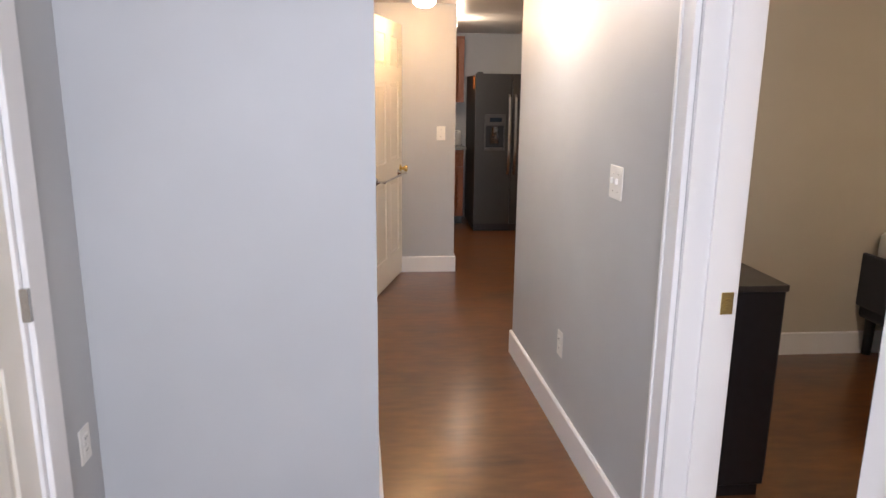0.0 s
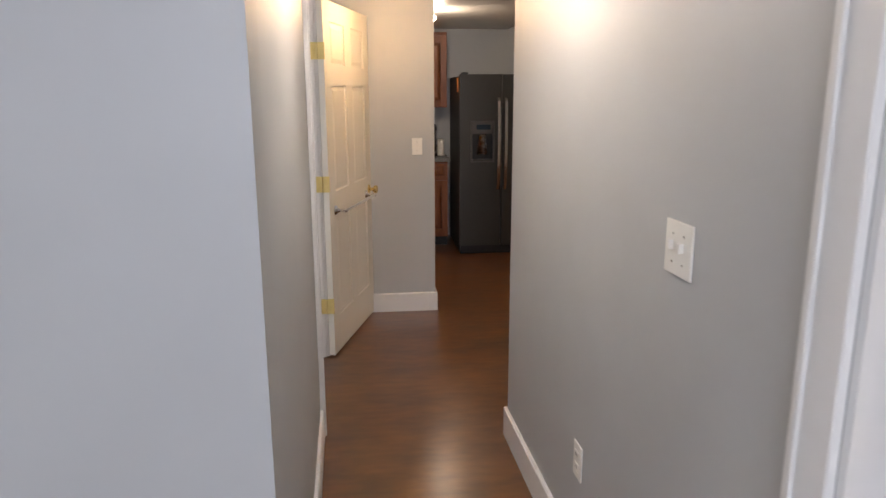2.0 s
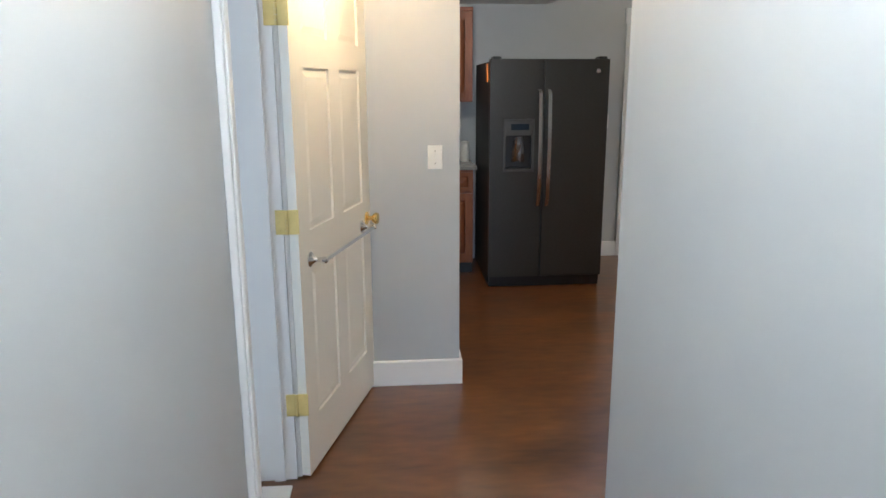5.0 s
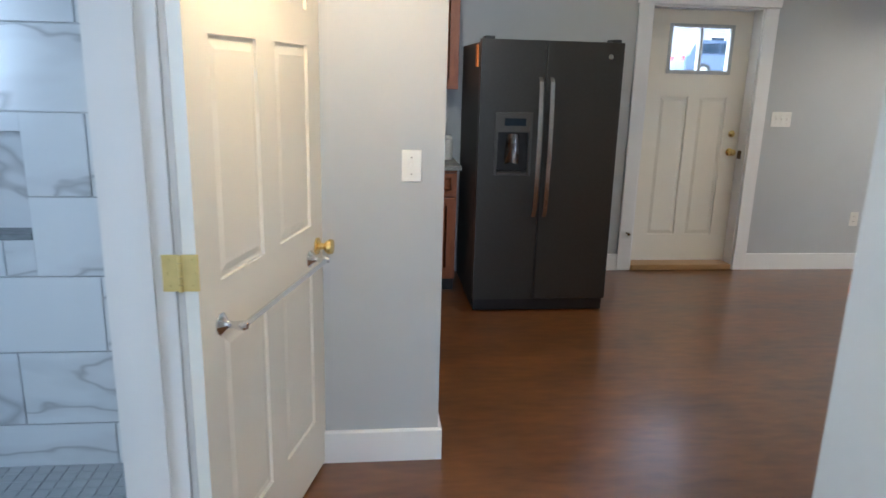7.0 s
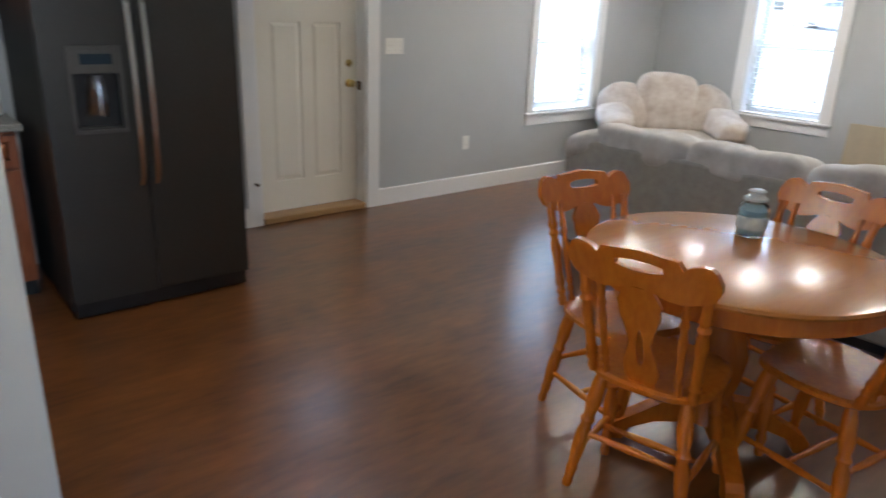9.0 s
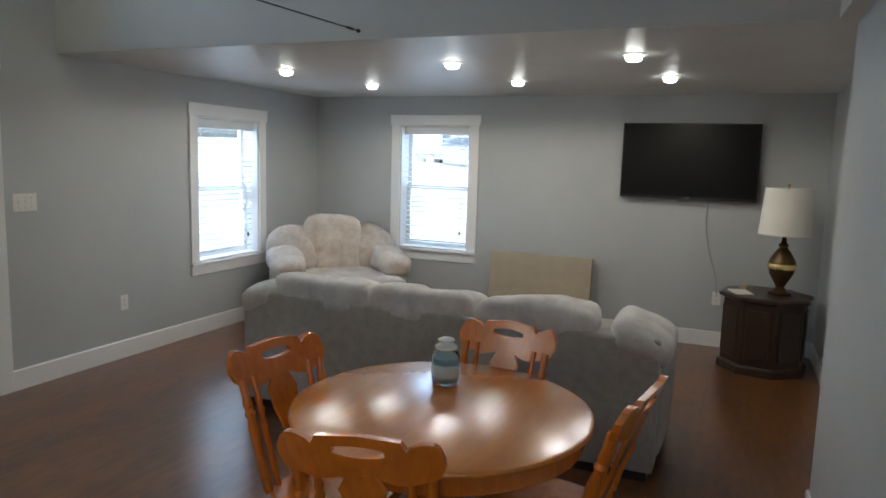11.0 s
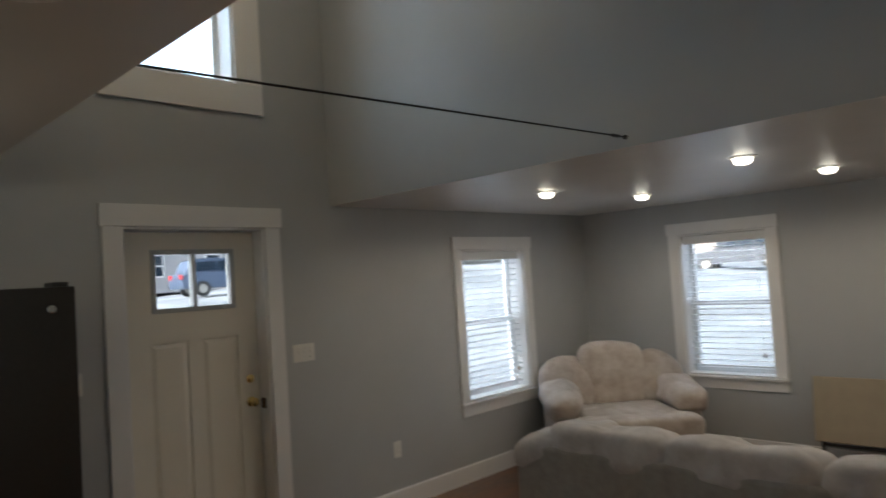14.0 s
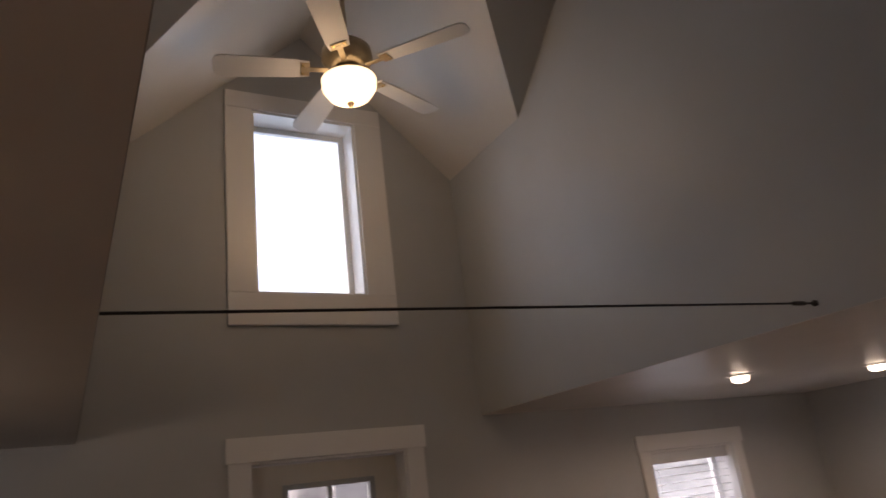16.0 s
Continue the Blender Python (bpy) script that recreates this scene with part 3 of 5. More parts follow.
sash_window("window_1", "white trimmed double-hung window in the north wall", WIN1[1] - WIN1[0], WIN1[3] - WIN1[2], pose(WIN1[0], Y_N, WIN1[2]))
sash_window("window_2", "white trimmed double-hung window in the east wall", WIN2[1] - WIN2[0], WIN2[3] - WIN2[2], pose(X_E, WIN2[1], WIN2[2], 0, 0, -90))
venetian(WIN1[1] - WIN1[0], WIN1[3] - WIN1[2], pose(WIN1[0], Y_N, WIN1[2]), 0.05, "white horizontal blind, lowered with slats open")
venetian(WIN2[1] - WIN2[0], WIN2[3] - WIN2[2], pose(X_E, WIN2[1], WIN2[2], 0, 0, -90), 0.05, "white horizontal blind, lowered with slats open")
# the high gable window, with broad flat trim
w3 = thing("window_3", pose(WIN3[0], Y_N, WIN3[2]), "high white trimmed picture window in the gable", "window", kind="structure")
ww, wh = WIN3[1] - WIN3[0], WIN3[3] - WIN3[2]
for nm, b in (("trim_side", (-0.16, 0, 0, wh)), ("trim_side", (ww, ww + 0.185, 0, wh)), ("trim_head", (-0.16, ww + 0.185, wh + 0.0005, wh + 0.115)), ("trim_apron", (-0.16, ww + 0.185, -0.185, -0.0005))):
    part(nm, box(b[0], b[1], -0.02, -0.0005, b[2], b[3], 0.002), WHITE, w3)
liner(w3, 0, ww, 0, wh, 0.215, Matrix.Identity(4))
fr = bmesh.new()
box(0.0145, 0.05, 0.16, 0.2, 0.014, wh - 0.014, 0, fr)
box(ww - 0.05, ww - 0.0145, 0.16, 0.2, 0.014, wh - 0.014, 0, fr)
box(0.05, ww - 0.05, 0.16, 0.2, 0.014, 0.05, 0, fr)
box(0.05, ww - 0.05, 0.16, 0.2, wh - 0.05, wh - 0.014, 0, fr)
s3 = part("window_frame", fr, WHITE, w3, "white vinyl frame")
g3 = part("pane", box(0.046, ww - 0.046, 0.178, 0.182, 0.046, wh - 0.046), GLASS, s3)
g3.visible_shadow = False


def entry_door():
    d = thing("door_1", pose(ENTRY[0], Y_N, 0), "closed white entry door with a two-pane window and brass knob", "door", kind="structure")
    w = ENTRY[1] - ENTRY[0]
    casing(d, 0, w, 0.0, 2.045, Matrix.Identity(4), 0.014, w=0.107, head=0.125)
    liner(d, 0, w, 0.0, 2.045, 0.215, Matrix.Identity(4), bottom=False)
    y = 0.115
    part("threshold", box(0.014, w - 0.014, -0.02, 0.215, 0.001, 0.045, 0.006), TANWOOD, d, "worn tan wooden threshold")
    gl = (0.190, 0.690, 1.562, 1.910)
    pans = [(0.155, 0.385, 0.27, 1.38), (0.475, 0.705, 0.27, 1.38)]
    x0 = 0.018
    leaf = part("leaf", panel_leaf(w - 2 * x0, 1.975, 0.042, [(a, b, lo - 0.05, hi - 0.05) for a, b, lo, hi in pans], [(gl[0], gl[1], gl[2] - 0.05, gl[3] - 0.05)]), DOORW, d, "white six-foot insulated door leaf", m=pose(x0, y, 0.05))
    fr = bmesh.new()
    a, b, lo, hi = gl[0], gl[1], gl[2] - 0.05, gl[3] - 0.05
    for q in ((a - 0.012, a + 0.016, lo - 0.012, hi + 0.012), (b - 0.016, b + 0.012, lo - 0.012, hi + 0.012), (a + 0.016, b - 0.016, lo - 0.012, lo + 0.016), (a + 0.016, b - 0.016, hi - 0.016, hi + 0.012),
              ((a + b) / 2 - 0.011, (a + b) / 2 + 0.011, lo + 0.016, hi - 0.016)):
        box(q[0], q[1], -0.010, 0.05, q[2], q[3], 0.003, fr)
    part("glazing_frame", fr, plain("glazing_bead", (0.45, 0.47, 0.48), 0.4), leaf, "grey glazing bead with one upright bar")
    for p, q in ((a + 0.01, (a + b) / 2 - 0.006), ((a + b) / 2 + 0.006, b - 0.01)):
        g = part("pane", box(p, q, 0.019, 0.023, lo + 0.01, hi - 0.01), GLASS, leaf)
        g.visible_shadow = False
    for nm, bx in (("door_stop_strip", (0.0145, 0.034, 0.046, 2.03)), ("door_stop_strip", (w - 0.034, w - 0.0145, 0.046, 2.03)), ("door_stop_strip", (0.034, w - 0.034, 2.005, 2.03))):
        part(nm, box(bx[0], bx[1], 0.158, 0.19, bx[2], bx[3]), WHITE, d)
    knob(leaf, pose(w - 2 * x0 - 0.065, 0, 0.90, 90), BRASS)
    part("deadbolt", lathe([(0.027, 0), (0.027, 0.008), (0.020, 0.014), (0.006, 0.016), (0.006, 0.03)], 18), BRASS, leaf, smooth=True, m=pose(w - 2 * x0 - 0.065, 0, 1.045, 90))
    part("strike_catch", box(w - 0.016, w - 0.006, 0.05, 0.11, 0.90, 0.965, 0.002), BRONZE, d)
    part("door_stop", lathe([(0.006, 0), (0.006, 0.04), (0.011, 0.042), (0.011, 0.055)], 12), BRONZE, d, smooth=True, m=pose(-0.05, -0.018, 0.31, 90))


entry_door()


def hall_door():
    """The bathroom door, standing open against the short wall."""
    ang = 74.6
    op = thing("door_2", pose(hl_x(BATH[1]), BATH[1], 0, 0, 0, 90 + math.degrees(math.atan2(HL0[0] - HL1[0], HL1[1] - HL0[1]))), "white trimmed bathroom doorway", "door", kind="structure")
    n = BATH[1] - BATH[0]
    i = Matrix.Identity(4)
    # local x runs north, so the opening lies at negative x; -y faces the hall
    for a, b in ((-n - 0.09, -n), (0.0, 0.09)):
        part("trim_side", box(a, b, -0.018, -0.0005, 0, 2.05, 0.002), WHITE, op)
        part("trim_bead", box(a + 0.012 if a < -0.1 else b - 0.03, a + 0.03 if a < -0.1 else b - 0.012, -0.024, -0.0178, 0, 2.05, 0.003), WHITE, op)
    part("trim_head", box(-n - 0.09, 0.09, -0.018, -0.0005, 2.0505, 2.14, 0.002), WHITE, op)
    for a, b in ((-n + 0.0005, -n + 0.016), (-0.016, -0.0005)):
        part("jamb", box(a, b, 0.0, 0.155, 0.001, 2.05), WHITE, op)
        part("stop_bead", box(a + 0.0155 if a < -0.1 else a - 0.011, a + 0.0265 if a < -0.1 else a - 0.0005, 0.045, 0.085, 0.001, 2.034), WHITE, op)
    part("head_jamb", box(-n + 0.016, -0.016, 0.0, 0.14, 2.034, 2.0495), WHITE, op)
    leaf = thing("bathroom_door", pose(0.864, 5.853, 0.012, 0, 0, ang), "open white six-panel door with a chrome towel bar", "door")
    w = 0.895
    pans = []
    for lo, hi in ((0.22, 0.82), (0.97, 1.57), (1.68, 1.91)):
        pans += [(0.115, 0.115 + 0.27, lo, hi), (w - 0.115 - 0.27, w - 0.115, lo, hi)]
    lf = part("leaf", panel_leaf(w, 2.02, 0.035, pans), DOORW, leaf)
    knob(leaf, pose(w - 0.06, 0, 0.885, 90), BRASS)
    knob(leaf, pose(w - 0.06, 0.035, 0.885, -90), BRASS)
    part("latch_plate", box(w + 0.0002, w + 0.002, 0.006, 0.029, 0.855, 0.915), BRASS, leaf)
    tb = bmesh.new()
    for x in (0.10, w - 0.14):
        lathe([(0.030, 0), (0.030, 0.004), (0.022, 0.010), (0.012, 0.020), (0.009, 0.035), (0.012, 0.048), (0.014, 0.060), (0.009, 0.072)], 18, tb, pose(x, -0.0002, 0.858, 90))
    bar = part("towel_bar", tb, CHROME, leaf, "chrome towel bar posts", True)
    part("rail", turned((0.085, -0.062, 0.858), (w - 0.125, -0.062, 0.858), [(0.004, 0), (0.011, 0.01), (0.0085, 0.03), (0.0085, 0.97), (0.011, 0.99), (0.004, 1)]), CHROME, bar, smooth=True)
    for z in (0.305, 1.022, 1.748):
        hinge(leaf, 0, z, pose(-0.0127, 0.0349, 0, 0, 0, -ang))


hall_door()


def bed_doorway():
    rz = math.degrees(math.atan2(HR1[1] - HR0[1], HR1[0] - HR0[0]))
    op = thing("door_3", pose(hr_x(BED[0]), BED[0], 0, 0, 0, rz), "white trimmed bedroom doorway with a brass strike plate", "door", kind="structure")
    n = BED[1] - BED[0]
    # local x runs north, the hall lies at +y
    for a, b in ((-0.095, 0), (n, n + 0.095)):
        part("trim_side", box(a, b, 0.0005, 0.018, 0, 2.05, 0.002), WHITE, op)
        part("trim_bead", box(b - 0.03 if a > 0.1 else a + 0.012, b - 0.012 if a > 0.1 else a + 0.03, 0.0178, 0.024, 0, 2.05, 0.003), WHITE, op)
        part("trim_side", box(a, b, -0.183, -0.1655, 0, 2.05, 0.002), WHITE, op)
    part("trim_head", box(-0.095, n + 0.095, 0.0005, 0.018, 2.0505, 2.14, 0.002), WHITE, op)
    for a, b in ((0.0005, 0.016), (n - 0.016, n - 0.0005)):
        part("jamb", box(a, b, -0.1655, 0.0, 0.001, 2.05), WHITE, op)
        part("stop_bead", box(a + 0.016 if a < 0.1 else a - 0.011, a + 0.027 if a < 0.1 else a - 0.0005, -0.11, -0.072, 0.001, 2.034), WHITE, op)
    part("head_jamb", box(0.016, n - 0.016, -0.1655, 0.0, 2.034, 2.0495), WHITE, op)
    st = bmesh.new()
    box(n - 0.018, n - 0.0158, -0.160, -0.124, 0.90, 0.965, 0, st)
    box(n - 0.0195, n - 0.0178, -0.150, -0.134, 0.918, 0.948, 0, st)
    part("strike_plate", st, BRASS, op, "brass strike plate")


bed_doorway()


def landing_door():
    op = thing("door_4", pose(-0.01, 2.77, 0, 0, 0, -90), "closed pale door in white trim on the landing", "door", kind="structure")
    # local x runs south, +y into the wall (west would be -x world)
    part("trim_side", box(-0.10, 0.0, 0.0005, 0.018, 0, 2.05, 0.002), WHITE, op)
    part("trim_side", box(0.76, 0.86, 0.0005, 0.018, 0, 2.05, 0.002), WHITE, op)
    part("trim_head", box(-0.10, 0.86, 0.0005, 0.018, 2.0505, 2.14, 0.002), WHITE, op)
    for a, b in ((0.0005, 0.016), (0.744, 0.7595)):
        part("jamb", box(a, b, -0.12, 0.0, 0.001, 2.05), WHITE, op)
    lf = part("leaf", panel_leaf(0.724, 2.025, 0.035, [(0.1, 0.33, lo, hi) for lo, hi in ((0.22, 0.82), (0.97, 1.57), (1.68, 1.91))] + [(0.4, 0.63, lo, hi) for lo, hi in ((0.22, 0.82), (0.97, 1.57), (1.68, 1.91))]),
              DOORW, op, m=pose(0.018, -0.045, 0.008))
    hb = bmesh.new()
    box(0.001, 0.0165, -0.004, 0.0195, 0.91, 1.0, 0.001, hb)
    part("hinge", hb, STEEL, op, "steel butt hinge")


landing_door()


# ---- large things ----
def superpaddle(x0, x1, z0, z1):
    """A scooped metal lever, wider below, leaning back at the foot."""
    bm = bmesh.new()
    rows = []
    for k in range(7):
        f = k / 6
        half = (x1 - x0) / 2 * (0.62 + 0.38 * (1 - f) ** 0.6)
        cy = 0.018 + 0.028 * (1 - f) ** 2
        z = z0 + (z1 - z0) * f
        rows.append([bm.verts.new(((x0 + x1) / 2 + half * u, cy + 0.012 * (1 - u * u), z)) for u in (-1, -0.6, -0.2, 0.2, 0.6, 1)])
    for a, b in zip(rows, rows[1:]):
        for i in range(5):
            bm.faces.new((a[i], a[i + 1], b[i + 1], b[i]))
    bmesh.ops.solidify(bm, geom=bm.faces[:], thickness=0.003)
    return bm


def fridge():
    x0, x1, yf, yb, h = 1.945, 2.825, 8.44, 9.28, 1.712
    f = thing("refrigerator", pose(x0, yf, 0), "dark slate steel side-by-side refrigerator with water dispenser", "refrigerator")
    w = x1 - x0
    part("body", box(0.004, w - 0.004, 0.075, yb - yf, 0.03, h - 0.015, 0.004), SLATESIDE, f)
    part("base_grille", box(0.01, w - 0.01, 0.05, 0.5, 0.002, 0.0295), BLACK, f)
    part("kick_panel", box(0.01, w - 0.01, 0.028, 0.0745, 0.012, 0.085), BLACK, f)
    sp = 0.398
    dx0, dx1, dz0, dz1 = 0.108, 0.326, 0.905, 1.281
    wl = wall_bm((0, 0), (sp - 0.003, 0), -0.07, 0.09, h, [(dx0, dx1, dz0, dz1)])
    ld = part("freezer_door", wl, SLATE, f)
    part("fridge_door", box(sp + 0.003, w, 0.0, 0.07, 0.09, h, 0.006, seg=2), SLATE, f)
    dp = bmesh.new()
    for b in ((dx0 - 0.006, dx0 + 0.012, dz0 - 0.006, dz1 + 0.006), (dx1 - 0.012, dx1 + 0.006, dz0 - 0.006, dz1 + 0.006), (dx0 + 0.012, dx1 - 0.012, dz1 - 0.012, dz1 + 0.006), (dx0 + 0.012, dx1 - 0.012, dz0 - 0.006, dz0 + 0.012)):
        box(b[0], b[1], -0.004, 0.01, b[2], b[3], 0.002, dp)
    box(dx0 + 0.012, dx1 - 0.012, -0.002, 0.012, dz1 - 0.115, dz1 - 0.012, 0.001, dp)
    disp = part("dispenser", dp, plain("dispenser_grey", (0.10, 0.097, 0.092), 0.35, 0.6, 0.05), ld, "water and ice dispenser surround")
    part("display", box(dx0 + 0.05, dx1 - 0.035, -0.004, -0.0021, dz1 - 0.075, dz1 - 0.03), DISPLAY, disp)
    part("recess", box(dx0 + 0.012, dx1 - 0.012, 0.055, 0.066, dz0 + 0.012, dz1 - 0.115), BLACK, disp)
    part("paddle", superpaddle(dx0 + 0.060, dx1 - 0.060, dz0 + 0.06, dz1 - 0.125), CHROME, disp, "bright steel paddle")
    part("drip_tray", box(dx0 + 0.02, dx1 - 0.02, 0.0, 0.05, dz0 + 0.012, dz0 + 0.022), SLATE, disp)
    for x in (sp - 0.034, sp + 0.034):
        hb = bmesh.new()
        pts = [(0.0, 0.64), (-0.035, 0.69), (-0.05, 0.9), (-0.056, 1.08), (-0.05, 1.28), (-0.035, 1.47), (0.0, 1.50)]
        prev = None
        for y, z in pts:
            ring = [hb.verts.new((x + a, y + b, z)) for a, b in ((-0.013, 0), (0.013, 0), (0.013, -0.014), (-0.013, -0.014))]
            if prev:
                for i in range(4):
                    hb.faces.new((prev[i], prev[(i + 1) % 4], ring[(i + 1) % 4], ring[i]))
            else:
                hb.faces.new(ring)
            prev = ring
        hb.faces.new(prev)
        part("handle", hb, STEEL, f, "long brushed steel handle", True)
    part("badge", lathe([(0.016, 0), (0.016, 0.003), (0.012, 0.004)], 20), STEEL, f, "small round badge", m=pose(w - 0.085, 0, h - 0.085, 90))
    for x in (0.05, w - 0.05):
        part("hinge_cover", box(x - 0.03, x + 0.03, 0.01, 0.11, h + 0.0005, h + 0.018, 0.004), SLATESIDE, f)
    part("energy_tag", box(-0.004, 0.0035, 0.13, 0.20, h - 0.16, h - 0.03), plain("orange_sticker", (0.75, 0.22, 0.03), 0.5), f, "orange paper sticker on the side")


fridge()


def board(cols, th, bend, m=None, bm=None):
    """A sawn board: columns of (x, [(low, high), ...]), bent in plan by bend(x)."""
    bm = bm or bmesh.new()
    for (xa, ia), (xb, ib) in zip(cols, cols[1:]):
        if len(ia) != len(ib):
            continue
        for (la, ha), (lb, hb) in zip(ia, ib):
            ps = []
            for x, lo, hi in ((xa, la, ha), (xb, lb, hb)):
                for y in (0, th):
                    for z in (lo, hi):
                        p = Vector((x, y + bend(x, z), z))
                        ps.append(bm.verts.new(m @ p if m else p))
            for q in ((0, 1, 3, 2), (4, 6, 7, 5), (0, 4, 5, 1), (2, 3, 7, 6), (0, 2, 6, 4), (1, 5, 7, 3)):
                bm.faces.new([ps[i] for i in q])
    bmesh.ops.remove_doubles(bm, verts=bm.verts, dist=0.0003)
    inner = [f for f in bm.faces if all(len(e.link_faces) > 2 for e in f.edges)]
    bmesh.ops.delete(bm, geom=inner, context="FACES")
    return bm


LEG = [(0.013, 0), (0.017, 0.04), (0.013, 0.08), (0.019, 0.16), (0.015, 0.20), (0.023, 0.36), (0.024, 0.48), (0.017, 0.56), (0.024, 0.60), (0.017, 0.64), (0.025, 0.74), (0.023, 0.9), (0.016, 1)]
POST = [(0.013, 0), (0.017, 0.06), (0.012, 0.10), (0.019, 0.14), (0.013, 0.18), (0.019, 0.22), (0.015, 0.27), (0.016, 0.42), (0.020, 0.56), (0.013, 0.66), (0.020, 0.70), (0.013, 0.74), (0.019, 0.78), (0.014, 0.83), (0.016, 1)]
SPIN = [(r * 0.72, f) for r, f in POST]


def chair(m):
    """A honey-stained country dining chair, facing +y; origin under the seat's middle."""
    c = thing("dining_chair", m, "glossy honey-stained wooden dining chair with turned spindles", "chair", "chairs round the table")
    zs = 0.445
    out = []
    for k in range(32):
        a = 2 * math.pi * k / 32
        ex = 0.62
        x = math.copysign(abs(math.cos(a)) ** ex, math.cos(a)) * (0.205 - 0.022 * (math.sin(a) < 0) * abs(math.sin(a)))
        y = math.copysign(abs(math.sin(a)) ** ex, math.sin(a)) * 0.20
        out.append((x, y))
    s = bmesh.new()
    rings = []
    for k, z in ((0.93, zs - 0.032), (1.0, zs - 0.022), (1.0, zs - 0.008), (0.95, zs), (0.72, zs - 0.004), (0.4, zs - 0.011), (0.1, zs - 0.012)):
        rings.append([s.verts.new((x * k, y * k, z + (0.006 * (abs(x) < 0.03 and y > 0) if 0.3 < k < 0.96 else 0))) for x, y in out])
    for p, q in zip(rings, rings[1:]):
        for i in range(32):
            s.faces.new((p[i], p[(i + 1) % 32], q[(i + 1) % 32], q[i]))
    s.faces.new(rings[0])
    s.faces.new(rings[-1])
    part("seat", s, OAK, c, smooth=True)
    feet = {}
    for sx in (-1, 1):
        for sy in (-1, 1):
            top, bot = Vector((sx * 0.135, sy * 0.135, zs - 0.03)), Vector((sx * 0.19, sy * 0.20, 0.0))
            feet[sx, sy] = (bot, top)
            part("leg", turned(bot, top, LEG), OAK, c, smooth=True)

    def on(sx, sy, z):
        b, t = feet[sx, sy]
        return b + (t - b) * (z / t.z)
    st = [(0.008, 0), (0.011, 0.1), (0.009, 0.16), (0.014, 0.5), (0.009, 0.84), (0.011, 0.9), (0.008, 1)]
    for sx in (-1, 1):
        part("stretcher", turned(on(sx, -1, 0.14), on(sx, 1, 0.14), st, 10), OAK, c, smooth=True)
    part("stretcher", turned(on(-1, -1, 0.20), on(1, -1, 0.20), st, 10), OAK, c, smooth=True)
    part("stretcher", turned((on(-1, -1, 0.14) + on(-1, 1, 0.14)) / 2, (on(1, -1, 0.14) + on(1, 1, 0.14)) / 2, st, 10), OAK, c, smooth=True)
    zt, yb, lean = 0.785, -0.17, -0.125

    def by(x, z):
        return yb + lean * (z - zs) / (zt - zs) + 0.35 * x * x
    for sx in (-1, 1):
        for x0, x1, prof in ((0.158, 0.180, POST), (0.112, 0.128, SPIN)):
            part("post" if prof is POST else "spindle", turned((sx * x0, by(x0, zs) + 0.0, zs - 0.012), (sx * x1, by(x1, zt) + 0.008, zt + 0.03), prof, 12), OAK, c, smooth=True)
    cols = []
    for k in range(-16, 17):
        x = k / 16 * 0.215
        u = abs(k) / 16
        top = 0.915 - 0.022 * u if u < 0.5 else (0.904 - 0.035 * math.sin((u - 0.5) * math.pi / 0.25) if u < 0.62 else 0.892 + 0.012 * math.sin((u - 0.62) / 0.38 * math.pi))
        bot = zt + 0.012 * math.cos(u * math.pi * 2)
        if u > 0.86:
            g = math.sqrt(max(0.0, 1 - ((u - 0.86) / 0.145) ** 2))
            mid = (top + bot) / 2
            top, bot = mid + (top - mid) * max(g, 0.12), mid + (bot - mid) * max(g, 0.12)
        cols.append((x, [(bot, top)]))
    res = []
    for x, iv in cols:
        if abs(x) <= 0.0745:
            hz = 0.016 * math.sqrt(max(0.0, 1 - (x / 0.0745) ** 2)) + 0.0008
            lo, hi = iv[0]
            res.append((x, [(lo, 0.866 - hz), (0.866 + hz, hi)]))
        else:
            res.append((x, iv))
    fixed = []
    for p, q in zip(res, res[1:]):
        fixed.append(p)
        if len(p[1]) == 1 and len(q[1]) == 2:
            fixed.append((q[0], [(q[1][0][0], q[1][1][1])]))
        if len(p[1]) == 2 and len(q[1]) == 1:
            fixed.append((p[0], [(p[1][0][0], p[1][1][1])]))
    fixed.append(res[-1])
    part("crest_rail", board(fixed, 0.024, lambda x, z: by(x, z) - 0.006), OAK, c)
    # vase-shaped splat, sawn with a slot
    zc = []
    for k in range(0, 21):
        f = k / 20
        hw = 0.030 + 0.020 * math.sin(f * math.pi * 1.0) + 0.016 * math.sin(f * math.pi * 3.0 + 0.4) + 0.012 * (f > 0.8)
        zc.append((zs - 0.006 + f * (zt + 0.014 - zs), hw, 0.006 + 0.006 * math.sin((f - 0.2) / 0.4 * math.pi) if 0.2 < f < 0.6 else 0))
    spb = bmesh.new()
    for (z0, h0, s0), (z1, h1, s1) in zip(zc, zc[1:]):
        for sg in (-1, 1):
            ps = [spb.verts.new((sg * xx, by(xx, z) + y, z)) for z, xx in ((z0, s0), (z0, h0), (z1, h1), (z1, s1)) for y in (-0.004, 0.010)]
            for q in ((0, 1, 3, 2), (2, 3, 5, 4), (4, 5, 7, 6), (6, 7, 1, 0), (0, 2, 4, 6), (1, 7, 5, 3)):
                spb.faces.new([ps[i] for i in q])
    bmesh.ops.remove_doubles(spb, verts=spb.verts, dist=0.0004)
    part("splat", spb, OAK, c, "sawn vase-shaped back splat")
    return c


def facing(cx, cy, fx, fy):
    """A chair pose from its crest's middle and the way it faces."""
    n = math.hypot(fx, fy)
    fx, fy = fx / n, fy / n
    return pose(cx + fx * 0.30, cy + fy * 0.30, 0, 0, 0, math.degrees(math.atan2(-fx, fy)))


